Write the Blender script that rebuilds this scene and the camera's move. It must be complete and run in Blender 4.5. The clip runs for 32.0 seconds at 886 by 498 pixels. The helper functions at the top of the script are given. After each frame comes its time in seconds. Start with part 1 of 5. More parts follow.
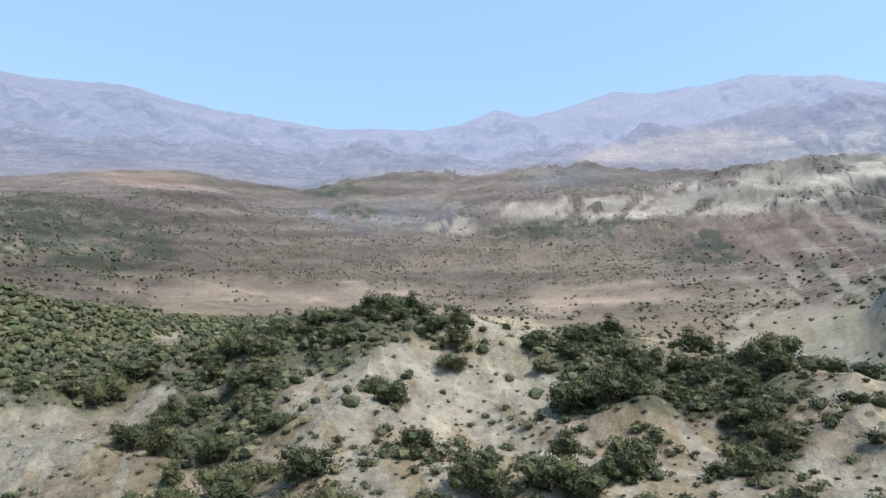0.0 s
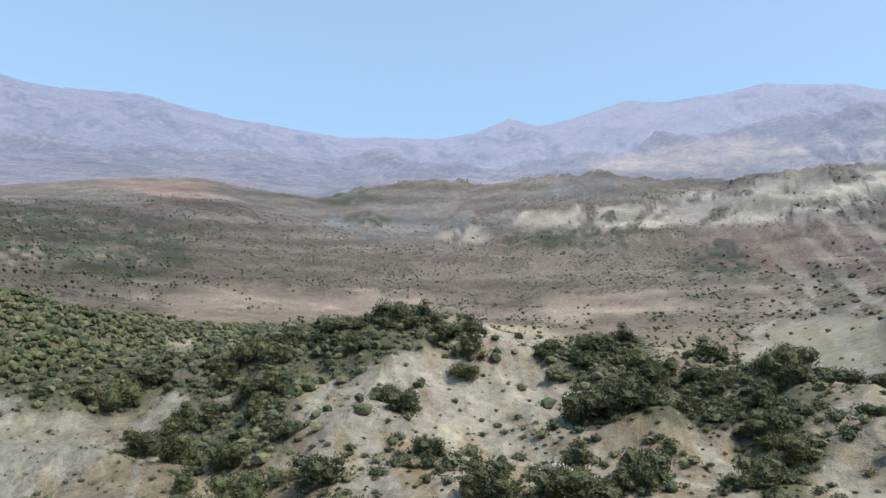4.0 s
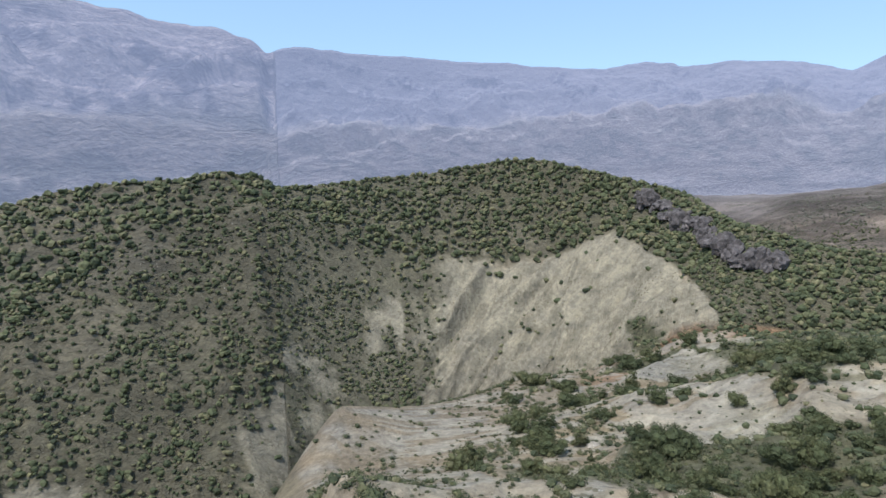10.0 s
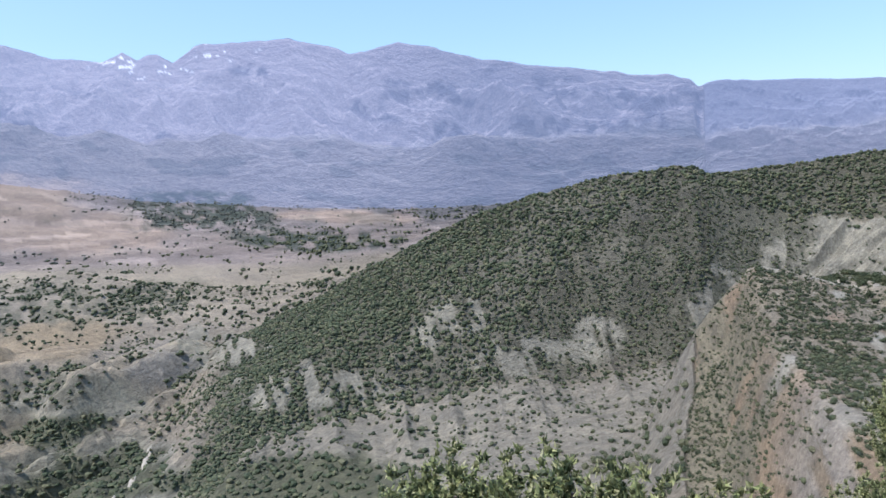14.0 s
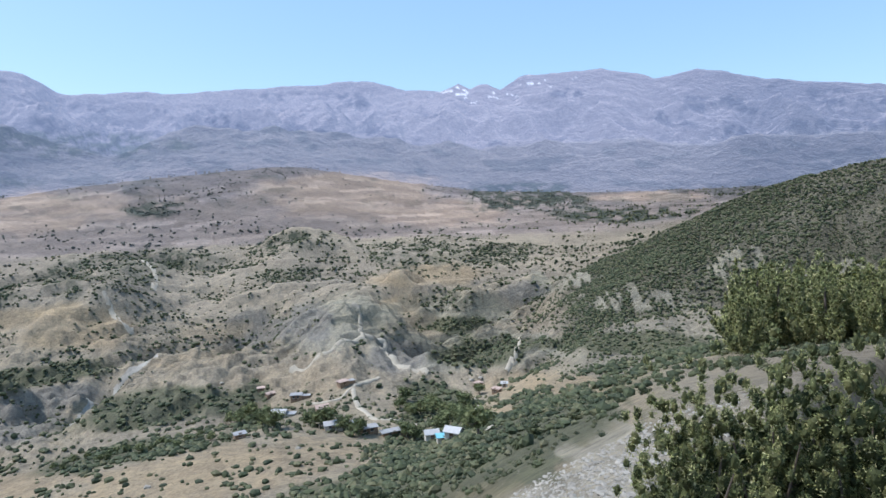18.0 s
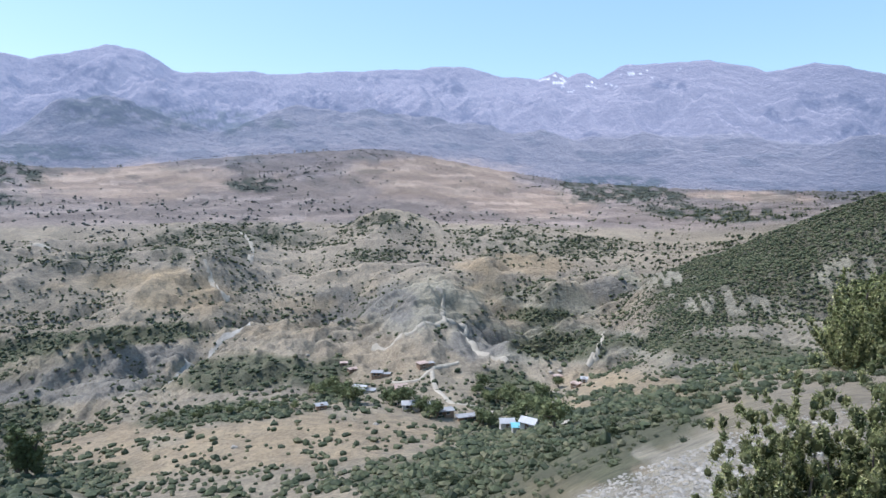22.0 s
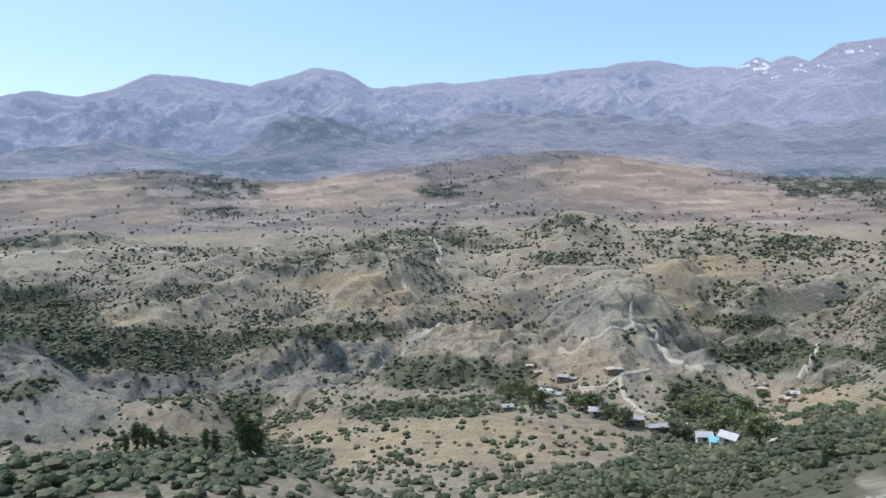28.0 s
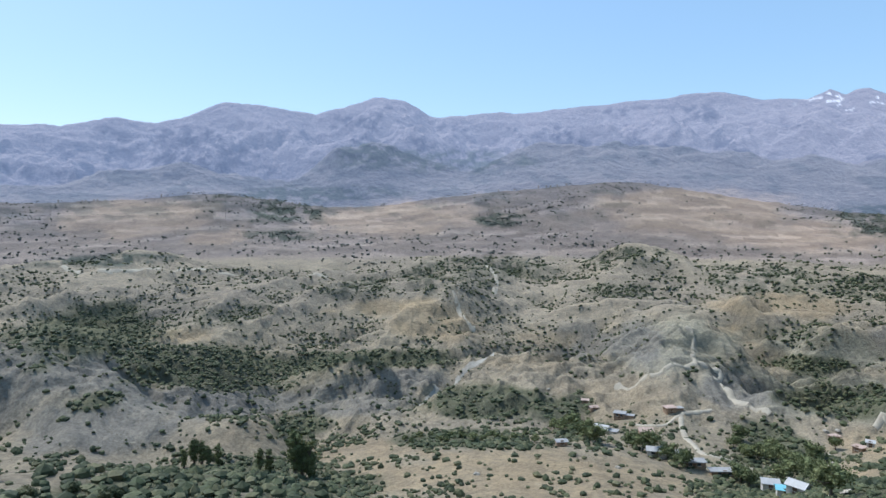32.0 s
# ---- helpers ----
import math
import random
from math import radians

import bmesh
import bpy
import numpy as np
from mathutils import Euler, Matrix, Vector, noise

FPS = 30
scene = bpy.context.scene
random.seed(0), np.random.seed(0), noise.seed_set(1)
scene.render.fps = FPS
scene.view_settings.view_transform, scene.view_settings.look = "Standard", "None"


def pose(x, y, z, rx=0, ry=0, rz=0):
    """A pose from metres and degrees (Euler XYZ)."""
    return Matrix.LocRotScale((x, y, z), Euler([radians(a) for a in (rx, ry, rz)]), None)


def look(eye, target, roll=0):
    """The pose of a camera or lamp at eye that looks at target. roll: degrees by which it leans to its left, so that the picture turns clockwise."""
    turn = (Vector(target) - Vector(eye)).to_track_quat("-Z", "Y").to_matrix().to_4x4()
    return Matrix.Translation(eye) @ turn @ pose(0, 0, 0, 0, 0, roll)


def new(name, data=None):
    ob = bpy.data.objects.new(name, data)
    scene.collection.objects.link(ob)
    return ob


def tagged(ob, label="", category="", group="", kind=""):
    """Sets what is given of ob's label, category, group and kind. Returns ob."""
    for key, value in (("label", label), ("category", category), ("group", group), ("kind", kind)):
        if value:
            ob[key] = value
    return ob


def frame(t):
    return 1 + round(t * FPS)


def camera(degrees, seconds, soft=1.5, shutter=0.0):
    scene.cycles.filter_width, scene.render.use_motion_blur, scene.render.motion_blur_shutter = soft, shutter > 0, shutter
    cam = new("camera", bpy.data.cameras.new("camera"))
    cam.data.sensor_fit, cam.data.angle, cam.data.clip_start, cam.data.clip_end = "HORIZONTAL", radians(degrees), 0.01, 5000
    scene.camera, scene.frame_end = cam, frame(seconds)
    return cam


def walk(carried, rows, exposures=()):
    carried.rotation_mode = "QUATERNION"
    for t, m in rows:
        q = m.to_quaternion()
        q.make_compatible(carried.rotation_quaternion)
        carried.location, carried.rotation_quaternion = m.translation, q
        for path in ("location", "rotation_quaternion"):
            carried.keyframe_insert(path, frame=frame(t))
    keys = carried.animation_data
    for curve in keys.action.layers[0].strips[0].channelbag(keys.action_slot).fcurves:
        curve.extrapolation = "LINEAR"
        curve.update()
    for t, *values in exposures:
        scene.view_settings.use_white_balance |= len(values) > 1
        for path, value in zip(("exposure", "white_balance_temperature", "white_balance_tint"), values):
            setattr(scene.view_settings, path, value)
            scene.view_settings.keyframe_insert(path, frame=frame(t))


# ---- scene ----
# the lens, and the way: seconds, place, heading, tilt and roll in degrees
cam = camera(67.3, 32.0, soft=1.5)
LOOKOUT, FAR_END = (0.0, 0.0, 0.0), (-160.1, 218.6, -11.3)
PATH = [
    (0, FAR_END, 84.52, 7.85, 0.35), (0.5, FAR_END, 89.57, 10.54, -0.28),
    (1, FAR_END, 96.02, 10.92, -0.55), (1.5, FAR_END, 101.41, 10.17, -1),
    (2, FAR_END, 106.75, 10.95, -1.42), (2.5, FAR_END, 104.1, 11.74, -1.47),
    (3, FAR_END, 95.6, 11.95, -0.21), (3.5, FAR_END, 88.13, 9.98, 0.74),
    (5.5, FAR_END, 73.34, 7.71, -0.58), (6, FAR_END, 67.36, 7.12, -0.51),
    (6.5, FAR_END, 60.99, 7.81, -0.2), (7, FAR_END, 55.11, 9.49, 0.47),
    (7.5, FAR_END, 47.28, 9.88, 0.57), (8, FAR_END, 39.09, 9.16, 1.18),
    (8.5, (-155.5, 208.8, -8.9), 25.05, 7.04, 0.74), (9, (-146.9, 193.9, -8.5), 7.56, 2.32, 2.42),
    (9.5, (-136.9, 180.2, -6.5), -7.77, 0.55, 1.14), (10, (-128.3, 172.3, 2.3), -21.26, -5.74, 0.64),
    (10.5, (-125.1, 165.2, 4.7), -28.64, -7.97, -0.22), (11, (-125.8, 161.1, 5.1), -32.02, -8.23, -0.74),
    (11.5, (-120.4, 149.2, 6.3), -35.86, -7.98, -1.46), (12, (-112.5, 134.6, 8.1), -40.77, -9.34, -1.96),
    (12.5, (-106.4, 121.4, 10), -43.07, -9.22, -2.38), (13, (-104.7, 112, 11.5), -46.52, -9.87, -1.96),
    (13.5, (-94.1, 99, 12.2), -50.07, -9.5, -1.92), (14, (-81.8, 87.2, 11.7), -54.11, -8.6, -2.24),
    (14.5, (-68, 76, 11.4), -57.57, -8.15, -2.26), (15, (-54.8, 63.8, 12.4), -60.17, -9.71, -2.44),
    (15.5, (-42, 51, 9.8), -62.29, -8.14, -2.62),
    (16, (-30.4, 37.8, 7), -64.6, -7.2, -2.7), (16.5, (-19, 24, 4.4), -66.8, -6.4, -2.6), (17, (-8.6, 11, 2), -69.2, -5.9, -2.5), (17.5, (-1.3, 1.7, 0.3), -71.56, -5.66, -2.45),
    (18, LOOKOUT, -73.72, -6.1, -1.92), (18.5, LOOKOUT, -75.42, -7.25, 0.23),
    (19, LOOKOUT, -76.66, -7.65, 0.23), (19.5, LOOKOUT, -78.13, -7.11, 1.13),
    (20, LOOKOUT, -81, -9.83, 1.83), (20.5, LOOKOUT, -78.89, -9.75, 2.05),
    (21, LOOKOUT, -79.34, -9.91, 1.13), (21.5, LOOKOUT, -80.34, -8.12, 0.89),
    (22, LOOKOUT, -81.19, -7.12, 0.69), (22.5, LOOKOUT, -82.03, -6.48, 0.49),
    (23, LOOKOUT, -82.45, -5.65, 0.64), (23.5, LOOKOUT, -83.21, -5.59, 0.4),
    (24, LOOKOUT, -83.82, -5.58, 0), (24.5, LOOKOUT, -85.29, -5.75, -0.38),
    (25, LOOKOUT, -87.87, -7.11, -1.06), (25.5, LOOKOUT, -89.46, -8.08, -1.42),
    (26, LOOKOUT, -92.1, -8.22, -2.14), (26.5, LOOKOUT, -93.36, -7.62, -2.09),
    (28.5, LOOKOUT, -98.11, -6.32, -1.54), (29, LOOKOUT, -98.81, -5.84, -1.25),
    (29.5, LOOKOUT, -99.29, -5.75, -0.95), (30, LOOKOUT, -99.75, -5.3, -0.78),
    (30.5, LOOKOUT, -100.17, -4.67, -0.87), (31, LOOKOUT, -100.67, -4.51, -1.02),
    (31.5, LOOKOUT, -101.66, -4.67, -0.83), (32, LOOKOUT, -101.93, -4.18, -0.65),
]
AHEAD = (FAR_END[0] / math.hypot(*FAR_END[:2]), FAR_END[1] / math.hypot(*FAR_END[:2]))
REACH, SINK = math.hypot(*FAR_END[:2]), -FAR_END[2]


def aim(place, yaw, pitch, roll):
    y, p = radians(yaw), radians(pitch)
    eye = Vector(place)
    way = Vector((math.sin(y) * math.cos(p), math.cos(y) * math.cos(p), math.sin(p)))
    return look(eye, eye + way * 10.0, roll)


walk(cam, [(s, aim(a, y, p, r)) for s, a, y, p, r in PATH], [(0, 0.82, 6750, 11), (1, 0.68, 6800, 11), (6, 0.72, 6800, 11), (8, 0.66, 6850, 11), (9.5, 0.53, 6600, 12), (11, 0.72, 6200, 16), (12, 0.72, 6050, 18), (13, 0.66, 5850, 18), (15, 0.6, 5950, 17), (18, 0.50, 6000, 13), (19, 0.55, 6100, 12), (20, 0.60, 6100, 12), (21, 0.72, 5750, 19), (22, 0.6, 5900, 16), (23, 0.55, 6150, 12), (26, 0.5, 6200, 12), (32, 0.37, 6050, 10)])

# ---- sky and sun ----
SUN_EL, SUN_AZ = 55.0, -156.0
world = bpy.data.worlds.new("world")
scene.world = world
world.use_nodes = True
wn = world.node_tree
sky = wn.nodes.new("ShaderNodeTexSky")
sky.sky_type = "NISHITA"
sky.sun_disc = False
sky.sun_elevation = radians(SUN_EL)
sky.sun_rotation = radians(SUN_AZ)
sky.altitude = 1500.0
sky.air_density, sky.dust_density, sky.ozone_density = 1.0, 3.4, 0.9
haze = wn.nodes.new("ShaderNodeMix")
haze.data_type = "RGBA"
haze.inputs[0].default_value = 0.5
haze.inputs[7].default_value = (1.8, 3.2, 4.6, 1)
wn.links.new(sky.outputs["Color"], haze.inputs[6])
wn.links.new(haze.outputs[2], wn.nodes["Background"].inputs["Color"])
wn.nodes["Background"].inputs["Strength"].default_value = 0.15
lamp = bpy.data.lights.new("sun", "SUN")
lamp.energy, lamp.angle, lamp.color = 3.0, radians(0.6), (1.0, 0.95, 0.87)
sun = new("sun", lamp)
sa, se = radians(SUN_AZ), radians(SUN_EL)
sun_way = Vector((math.sin(sa) * math.cos(se), math.cos(sa) * math.cos(se), math.sin(se)))
sun.matrix_world = look(sun_way * 100.0, (0, 0, 0))

# ---- noise on arrays ----


def hash2(ix, iy, seed):
    h = (ix.astype(np.int64) * 374761393 + iy.astype(np.int64) * 668265263 + seed * 974634777) & 0xFFFFFFFF
    h = ((h ^ (h >> 13)) * 1274126177) & 0xFFFFFFFF
    return ((h ^ (h >> 16)) & 0xFFFF) / 65535.0


def vnoise(x, y, seed=0):
    """Value noise, -1 to 1."""
    x, y = np.asarray(x, float), np.asarray(y, float)
    ix, iy = np.floor(x), np.floor(y)
    fx, fy = x - ix, y - iy
    fx, fy = fx * fx * fx * (fx * (fx * 6 - 15) + 10), fy * fy * fy * (fy * (fy * 6 - 15) + 10)
    a, b = hash2(ix, iy, seed), hash2(ix + 1, iy, seed)
    c, d = hash2(ix, iy + 1, seed), hash2(ix + 1, iy + 1, seed)
    return 2 * ((a * (1 - fx) + b * fx) * (1 - fy) + (c * (1 - fx) + d * fx) * fy) - 1


def fbm(x, y, octaves=4, seed=0, ridged=False):
    total, amp, norm = 0, 1.0, 0
    for o in range(octaves):
        n = vnoise(x * 2 ** o + 17.3 * o, y * 2 ** o - 9.1 * o, seed + o)
        total = total + amp * ((1 - 2 * np.abs(n)) if ridged else n)
        norm += amp
        amp *= 0.5
    return total / norm


def smooth(a, b, x):
    t = np.clip((x - a) / (b - a), 0, 1)
    return t * t * (3 - 2 * t)


def curve(pairs, x):
    p = np.array(pairs, float)
    return np.interp(x, p[:, 0], p[:, 1])


# ---- materials ----


def blank(name):
    m = bpy.data.materials.new(name)
    m.use_nodes = True
    return m, m.node_tree, m.node_tree.nodes["Principled BSDF"]


def node(tree, kind, **inputs):
    n = tree.nodes.new(kind)
    for key, value in inputs.items():
        n.inputs[key.replace("_", " ")].default_value = value
    return n


def ramp(tree, source, stops):
    n = tree.nodes.new("ShaderNodeValToRGB")
    e = n.color_ramp.elements
    while len(e) < len(stops):
        e.new(0.5)
    for el, (p, c) in zip(e, stops):
        el.position, el.color = p, (*c, 1) if len(c) == 3 else c
    tree.links.new(source, n.inputs["Fac"])
    return n.outputs["Color"]


def mixed(tree, kind, fac, a, b):
    n = tree.nodes.new("ShaderNodeMix")
    n.data_type, n.blend_type = "RGBA", kind
    n.clamp_factor = True
    for socket, v in ((n.inputs[0], fac), (n.inputs[6], a), (n.inputs[7], b)):
        if hasattr(v, "is_output"):
            tree.links.new(v, socket)
        elif isinstance(v, (int, float)):
            socket.default_value = v
        else:
            socket.default_value = (*v, 1)
    return n.outputs[2]


def maths(tree, op, a, b=0.0, clamp=False):
    n = tree.nodes.new("ShaderNodeMath")
    n.operation, n.use_clamp = op, clamp
    for socket, v in ((n.inputs[0], a), (n.inputs[1], b)):
        if hasattr(v, "is_output"):
            tree.links.new(v, socket)
        else:
            socket.default_value = v
    return n.outputs[0]


def noise_out(tree, scale, detail=4.0, rough=0.6, vec=None):
    n = node(tree, "ShaderNodeTexNoise", Scale=scale, Detail=detail, Roughness=rough)
    if vec is not None:
        tree.links.new(vec, n.inputs["Vector"])
    return n.outputs["Fac"]


def attribute(tree, name, what="Fac"):
    n = tree.nodes.new("ShaderNodeAttribute")
    n.attribute_name = name
    return n.outputs[what]


def make_earth():
    """Soil, marl and stubble: the tone comes with the mesh, grain and far scrub from the place."""
    m, t, b = blank("earth")
    co, near_by = attribute(t, "spot", "Vector"), attribute(t, "near")
    tone, cover = attribute(t, "tone", "Color"), attribute(t, "cover")
    fine = ramp(t, noise_out(t, 0.9, 7, 0.78, co), [(0.32, (0.62, 0.62, 0.62)), (0.68, (1.3, 1.3, 1.3))])
    broad = ramp(t, noise_out(t, 0.07, 4, 0.6, co), [(0.3, (0.86, 0.86, 0.87)), (0.7, (1.13, 1.12, 1.1))])
    wide = ramp(t, noise_out(t, 0.006, 5, 0.6, co), [(0.35, (0.84, 0.84, 0.87)), (0.65, (1.12, 1.1, 1.07))])
    some = ramp(t, noise_out(t, 0.26, 5, 0.7, co), [(0.32, (0.74, 0.75, 0.78)), (0.68, (1.2, 1.19, 1.15))])
    col = mixed(t, "MULTIPLY", 1.0, tone, fine)
    col = mixed(t, "MULTIPLY", 1.0, col, some)
    col = mixed(t, "MULTIPLY", 1.0, col, broad)
    col = mixed(t, "MULTIPLY", 1.0, col, wide)
    # scattered bushes too far off to stand one by one
    v = node(t, "ShaderNodeTexVoronoi", Scale=0.19, Randomness=1.0)
    t.links.new(co, v.inputs["Vector"])
    patch = maths(t, "MULTIPLY", cover, ramp(t, noise_out(t, 0.018, 4, 0.65, co), [(0.4, (0.12, 0.12, 0.12)), (0.58, (1.15, 1.15, 1.15))]))
    near = maths(t, "SUBTRACT", maths(t, "MULTIPLY", patch, 0.85), v.outputs["Distance"])
    dots = maths(t, "MULTIPLY", near, 6.0, True)
    col = mixed(t, "MIX", maths(t, "MULTIPLY", dots, 0.85), col, (0.055, 0.065, 0.045))
    # dry tufts and stones
    tuft = node(t, "ShaderNodeTexVoronoi", Scale=1.1, Randomness=1.0)
    t.links.new(co, tuft.inputs["Vector"])
    stand = ramp(t, noise_out(t, 0.11, 4, 0.7, co), [(0.42, (0.02, 0.02, 0.02)), (0.7, (0.42, 0.42, 0.42))])
    spots = maths(t, "MULTIPLY", maths(t, "SUBTRACT", stand, tuft.outputs["Distance"]), 9.0, True)
    col = mixed(t, "MIX", maths(t, "MULTIPLY", spots, 0.7), col, (0.10, 0.092, 0.055))
    stone = node(t, "ShaderNodeTexVoronoi", Scale=1.7, Randomness=1.0)
    t.links.new(co, stone.inputs["Vector"])
    lie = ramp(t, noise_out(t, 0.23, 3, 0.7, co), [(0.5, (0.0, 0.0, 0.0)), (0.75, (0.3, 0.3, 0.3))])
    stones = maths(t, "MULTIPLY", maths(t, "SUBTRACT", lie, stone.outputs["Distance"]), 9.0, True)
    col = mixed(t, "MIX", maths(t, "MULTIPLY", stones, 0.8), col, (0.46, 0.44, 0.39))
    t.links.new(col, b.inputs["Base Color"])
    b.inputs["Roughness"].default_value = 0.95
    b.inputs["Specular IOR Level"].default_value = 0.15
    bump = node(t, "ShaderNodeBump", Strength=0.95, Distance=1.0)
    t.links.new(near_by, bump.inputs["Distance"])
    t.links.new(noise_out(t, 0.35, 8, 0.72, co), bump.inputs["Height"])
    t.links.new(bump.outputs["Normal"], b.inputs["Normal"])
    return m


def make_far_rock():
    """Bare mountainside rock with pale scree; distance haze is painted in as bluish tone and glow."""
    m, t, b = blank("far_rock")
    co, near_by = attribute(t, "spot", "Vector"), attribute(t, "near")
    tone, haze_glow = attribute(t, "tone", "Color"), attribute(t, "haze_glow")
    broad = ramp(t, noise_out(t, 0.0032, 7, 0.68, co), [(0.3, (0.9, 0.9, 0.92)), (0.7, (1.08, 1.07, 1.06))])
    fine = ramp(t, noise_out(t, 0.02, 6, 0.7, co), [(0.3, (0.9, 0.9, 0.92)), (0.72, (1.08, 1.07, 1.06))])
    col = mixed(t, "MULTIPLY", 1.0, mixed(t, "MULTIPLY", 1.0, tone, broad), fine)
    grain = ramp(t, noise_out(t, 0.075, 4, 0.75, co), [(0.34, (0.74, 0.76, 0.8)), (0.66, (1.22, 1.2, 1.16))])
    col = mixed(t, "MULTIPLY", 1.0, col, grain)
    # steep rock darker than the scree; relief shading painted in from the normal
    bump = node(t, "ShaderNodeBump", Strength=0.8, Distance=34.0)
    t.links.new(maths(t, "MULTIPLY", near_by, 34.0), bump.inputs["Distance"])
    t.links.new(noise_out(t, 0.007, 9, 0.72, co), bump.inputs["Height"])
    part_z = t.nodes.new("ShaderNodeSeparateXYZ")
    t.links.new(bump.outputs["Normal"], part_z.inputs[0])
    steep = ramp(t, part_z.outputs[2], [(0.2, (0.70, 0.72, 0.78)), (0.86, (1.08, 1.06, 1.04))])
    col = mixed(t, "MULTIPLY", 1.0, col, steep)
    t.links.new(col, b.inputs["Base Color"])
    b.inputs["Roughness"].default_value = 1.0
    b.inputs["Specular IOR Level"].default_value = 0.0
    # bluish emission stands in for the haze before the mountains
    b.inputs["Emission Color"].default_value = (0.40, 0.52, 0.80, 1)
    t.links.new(haze_glow, b.inputs["Emission Strength"])
    t.links.new(bump.outputs["Normal"], b.inputs["Normal"])
    return m


def make_leaf(name, stops, grain=2.2, per_object=False):
    m, t, b = blank(name)
    co = t.nodes.new("ShaderNodeTexCoord").outputs["Object"]
    if per_object:
        pick = t.nodes.new("ShaderNodeObjectInfo").outputs["Random"]
        isle = t.nodes.new("ShaderNodeNewGeometry").outputs["Random Per Island"]
        pick = maths(t, "ADD", maths(t, "MULTIPLY", pick, 0.55), maths(t, "MULTIPLY", isle, 0.45))
    else:
        pick = t.nodes.new("ShaderNodeNewGeometry").outputs["Random Per Island"]
    col = ramp(t, pick, stops)
    var = ramp(t, noise_out(t, grain, 4, 0.7, co), [(0.3, (0.6, 0.6, 0.6)), (0.7, (1.35, 1.35, 1.25))])
    col = mixed(t, "MULTIPLY", 1.0, col, var)
    t.links.new(col, b.inputs["Base Color"])
    b.inputs["Roughness"].default_value = 0.75
    b.inputs["Specular IOR Level"].default_value = 0.25
    return m


def make_plain(name, colour, rough=0.85, grain=6.0, depth=0.01, spread=0.25, metal=0.0):
    m, t, b = blank(name)
    co = t.nodes.new("ShaderNodeTexCoord").outputs["Object"]
    lo, hi = 1 - spread, 1 + spread
    col = mixed(t, "MULTIPLY", 1.0, colour, ramp(t, noise_out(t, grain, 5, 0.7, co), [(0.3, (lo, lo, lo)), (0.7, (hi, hi, hi))]))
    col = mixed(t, "MULTIPLY", 1.0, col, ramp(t, noise_out(t, grain * 0.12, 3, 0.6, co), [(0.35, (lo, lo, lo)), (0.65, (1.1, 1.1, 1.1))]))
    t.links.new(col, b.inputs["Base Color"])
    b.inputs["Roughness"].default_value = rough
    b.inputs["Metallic"].default_value = metal
    bump = node(t, "ShaderNodeBump", Strength=0.5, Distance=depth)
    t.links.new(noise_out(t, grain * 2, 5, 0.7, co), bump.inputs["Height"])
    t.links.new(bump.outputs["Normal"], b.inputs["Normal"])
    return m


EARTH, FAR_ROCK = make_earth(), make_far_rock()
SCRUB = make_leaf("scrub_leaf", [(0.0, (0.041, 0.053, 0.031)), (0.35, (0.063, 0.079, 0.042)), (0.7, (0.094, 0.106, 0.057)), (1.0, (0.152, 0.146, 0.086))], 1.2)
# scrub leaf for the far plain, paled and greyed by haze painted into it
HAZED_SCRUB = make_leaf("hazed_scrub_leaf", [(0.0, (0.085, 0.09, 0.08)), (0.5, (0.11, 0.115, 0.10)), (1.0, (0.14, 0.14, 0.12))], 0.3)
BUSH = make_leaf("bush_leaf", [(0.0, (0.036, 0.047, 0.024)), (0.4, (0.056, 0.070, 0.034)), (0.8, (0.084, 0.094, 0.045)), (1.0, (0.125, 0.118, 0.066))], 3.0, True)
JUNIPER = make_leaf("juniper_leaf", [(0.0, (0.12, 0.14, 0.055)), (0.4, (0.20, 0.225, 0.09)), (0.75, (0.31, 0.315, 0.135)), (1.0, (0.46, 0.43, 0.25))], 4.0)
TREE_LEAF = make_leaf("tree_leaf", [(0.0, (0.088, 0.108, 0.05)), (0.5, (0.14, 0.162, 0.075)), (1.0, (0.20, 0.215, 0.10))], 1.0, True)
# darkened copy of the juniper leaf: shade inside the crown painted in
JUNIPER_SHADE = make_leaf("juniper_inner_shade", [(0.0, (0.045, 0.055, 0.022)), (0.6, (0.075, 0.085, 0.034)), (1.0, (0.12, 0.12, 0.05))], 6.0)
BARK = make_plain("bark", (0.15, 0.12, 0.095), 0.9, 14.0, 0.01)
DEADWOOD = make_plain("dead_wood", (0.34, 0.31, 0.29), 0.9, 18.0, 0.004)
CRAG = make_plain("crag_rock", (0.125, 0.115, 0.115), 0.95, 2.4, 0.35, 0.6)
STONE = make_plain("pale_stone", (0.36, 0.335, 0.285), 0.95, 1.5, 0.08, 0.25)
TRACK = make_plain("track_dust", (0.40, 0.36, 0.285), 0.95, 0.6, 0.05, 0.14)
STREAM = make_plain("stream_gravel", (0.33, 0.315, 0.275), 0.95, 0.5, 0.05, 0.25)
PLASTER = make_plain("plaster", (0.55, 0.52, 0.46), 0.9, 2.0, 0.01, 0.12)
MUDBRICK = make_plain("mud_brick", (0.30, 0.21, 0.14), 0.95, 3.0, 0.02, 0.25)
TIN = make_plain("tin_roof", (0.47, 0.47, 0.465), 0.45, 1.5, 0.004, 0.08)
GREYTIN = make_plain("weathered_roof", (0.36, 0.36, 0.36), 0.6, 1.5, 0.004, 0.2)
TILE = make_plain("tile_roof", (0.48, 0.36, 0.30), 0.85, 3.0, 0.02, 0.2)
CYAN = make_plain("cyan_roof", (0.20, 0.52, 0.62), 0.5, 1.5, 0.004, 0.08)
DARK = make_plain("dark_pane", (0.03, 0.035, 0.04), 0.3, 2.0, 0.001, 0.1)
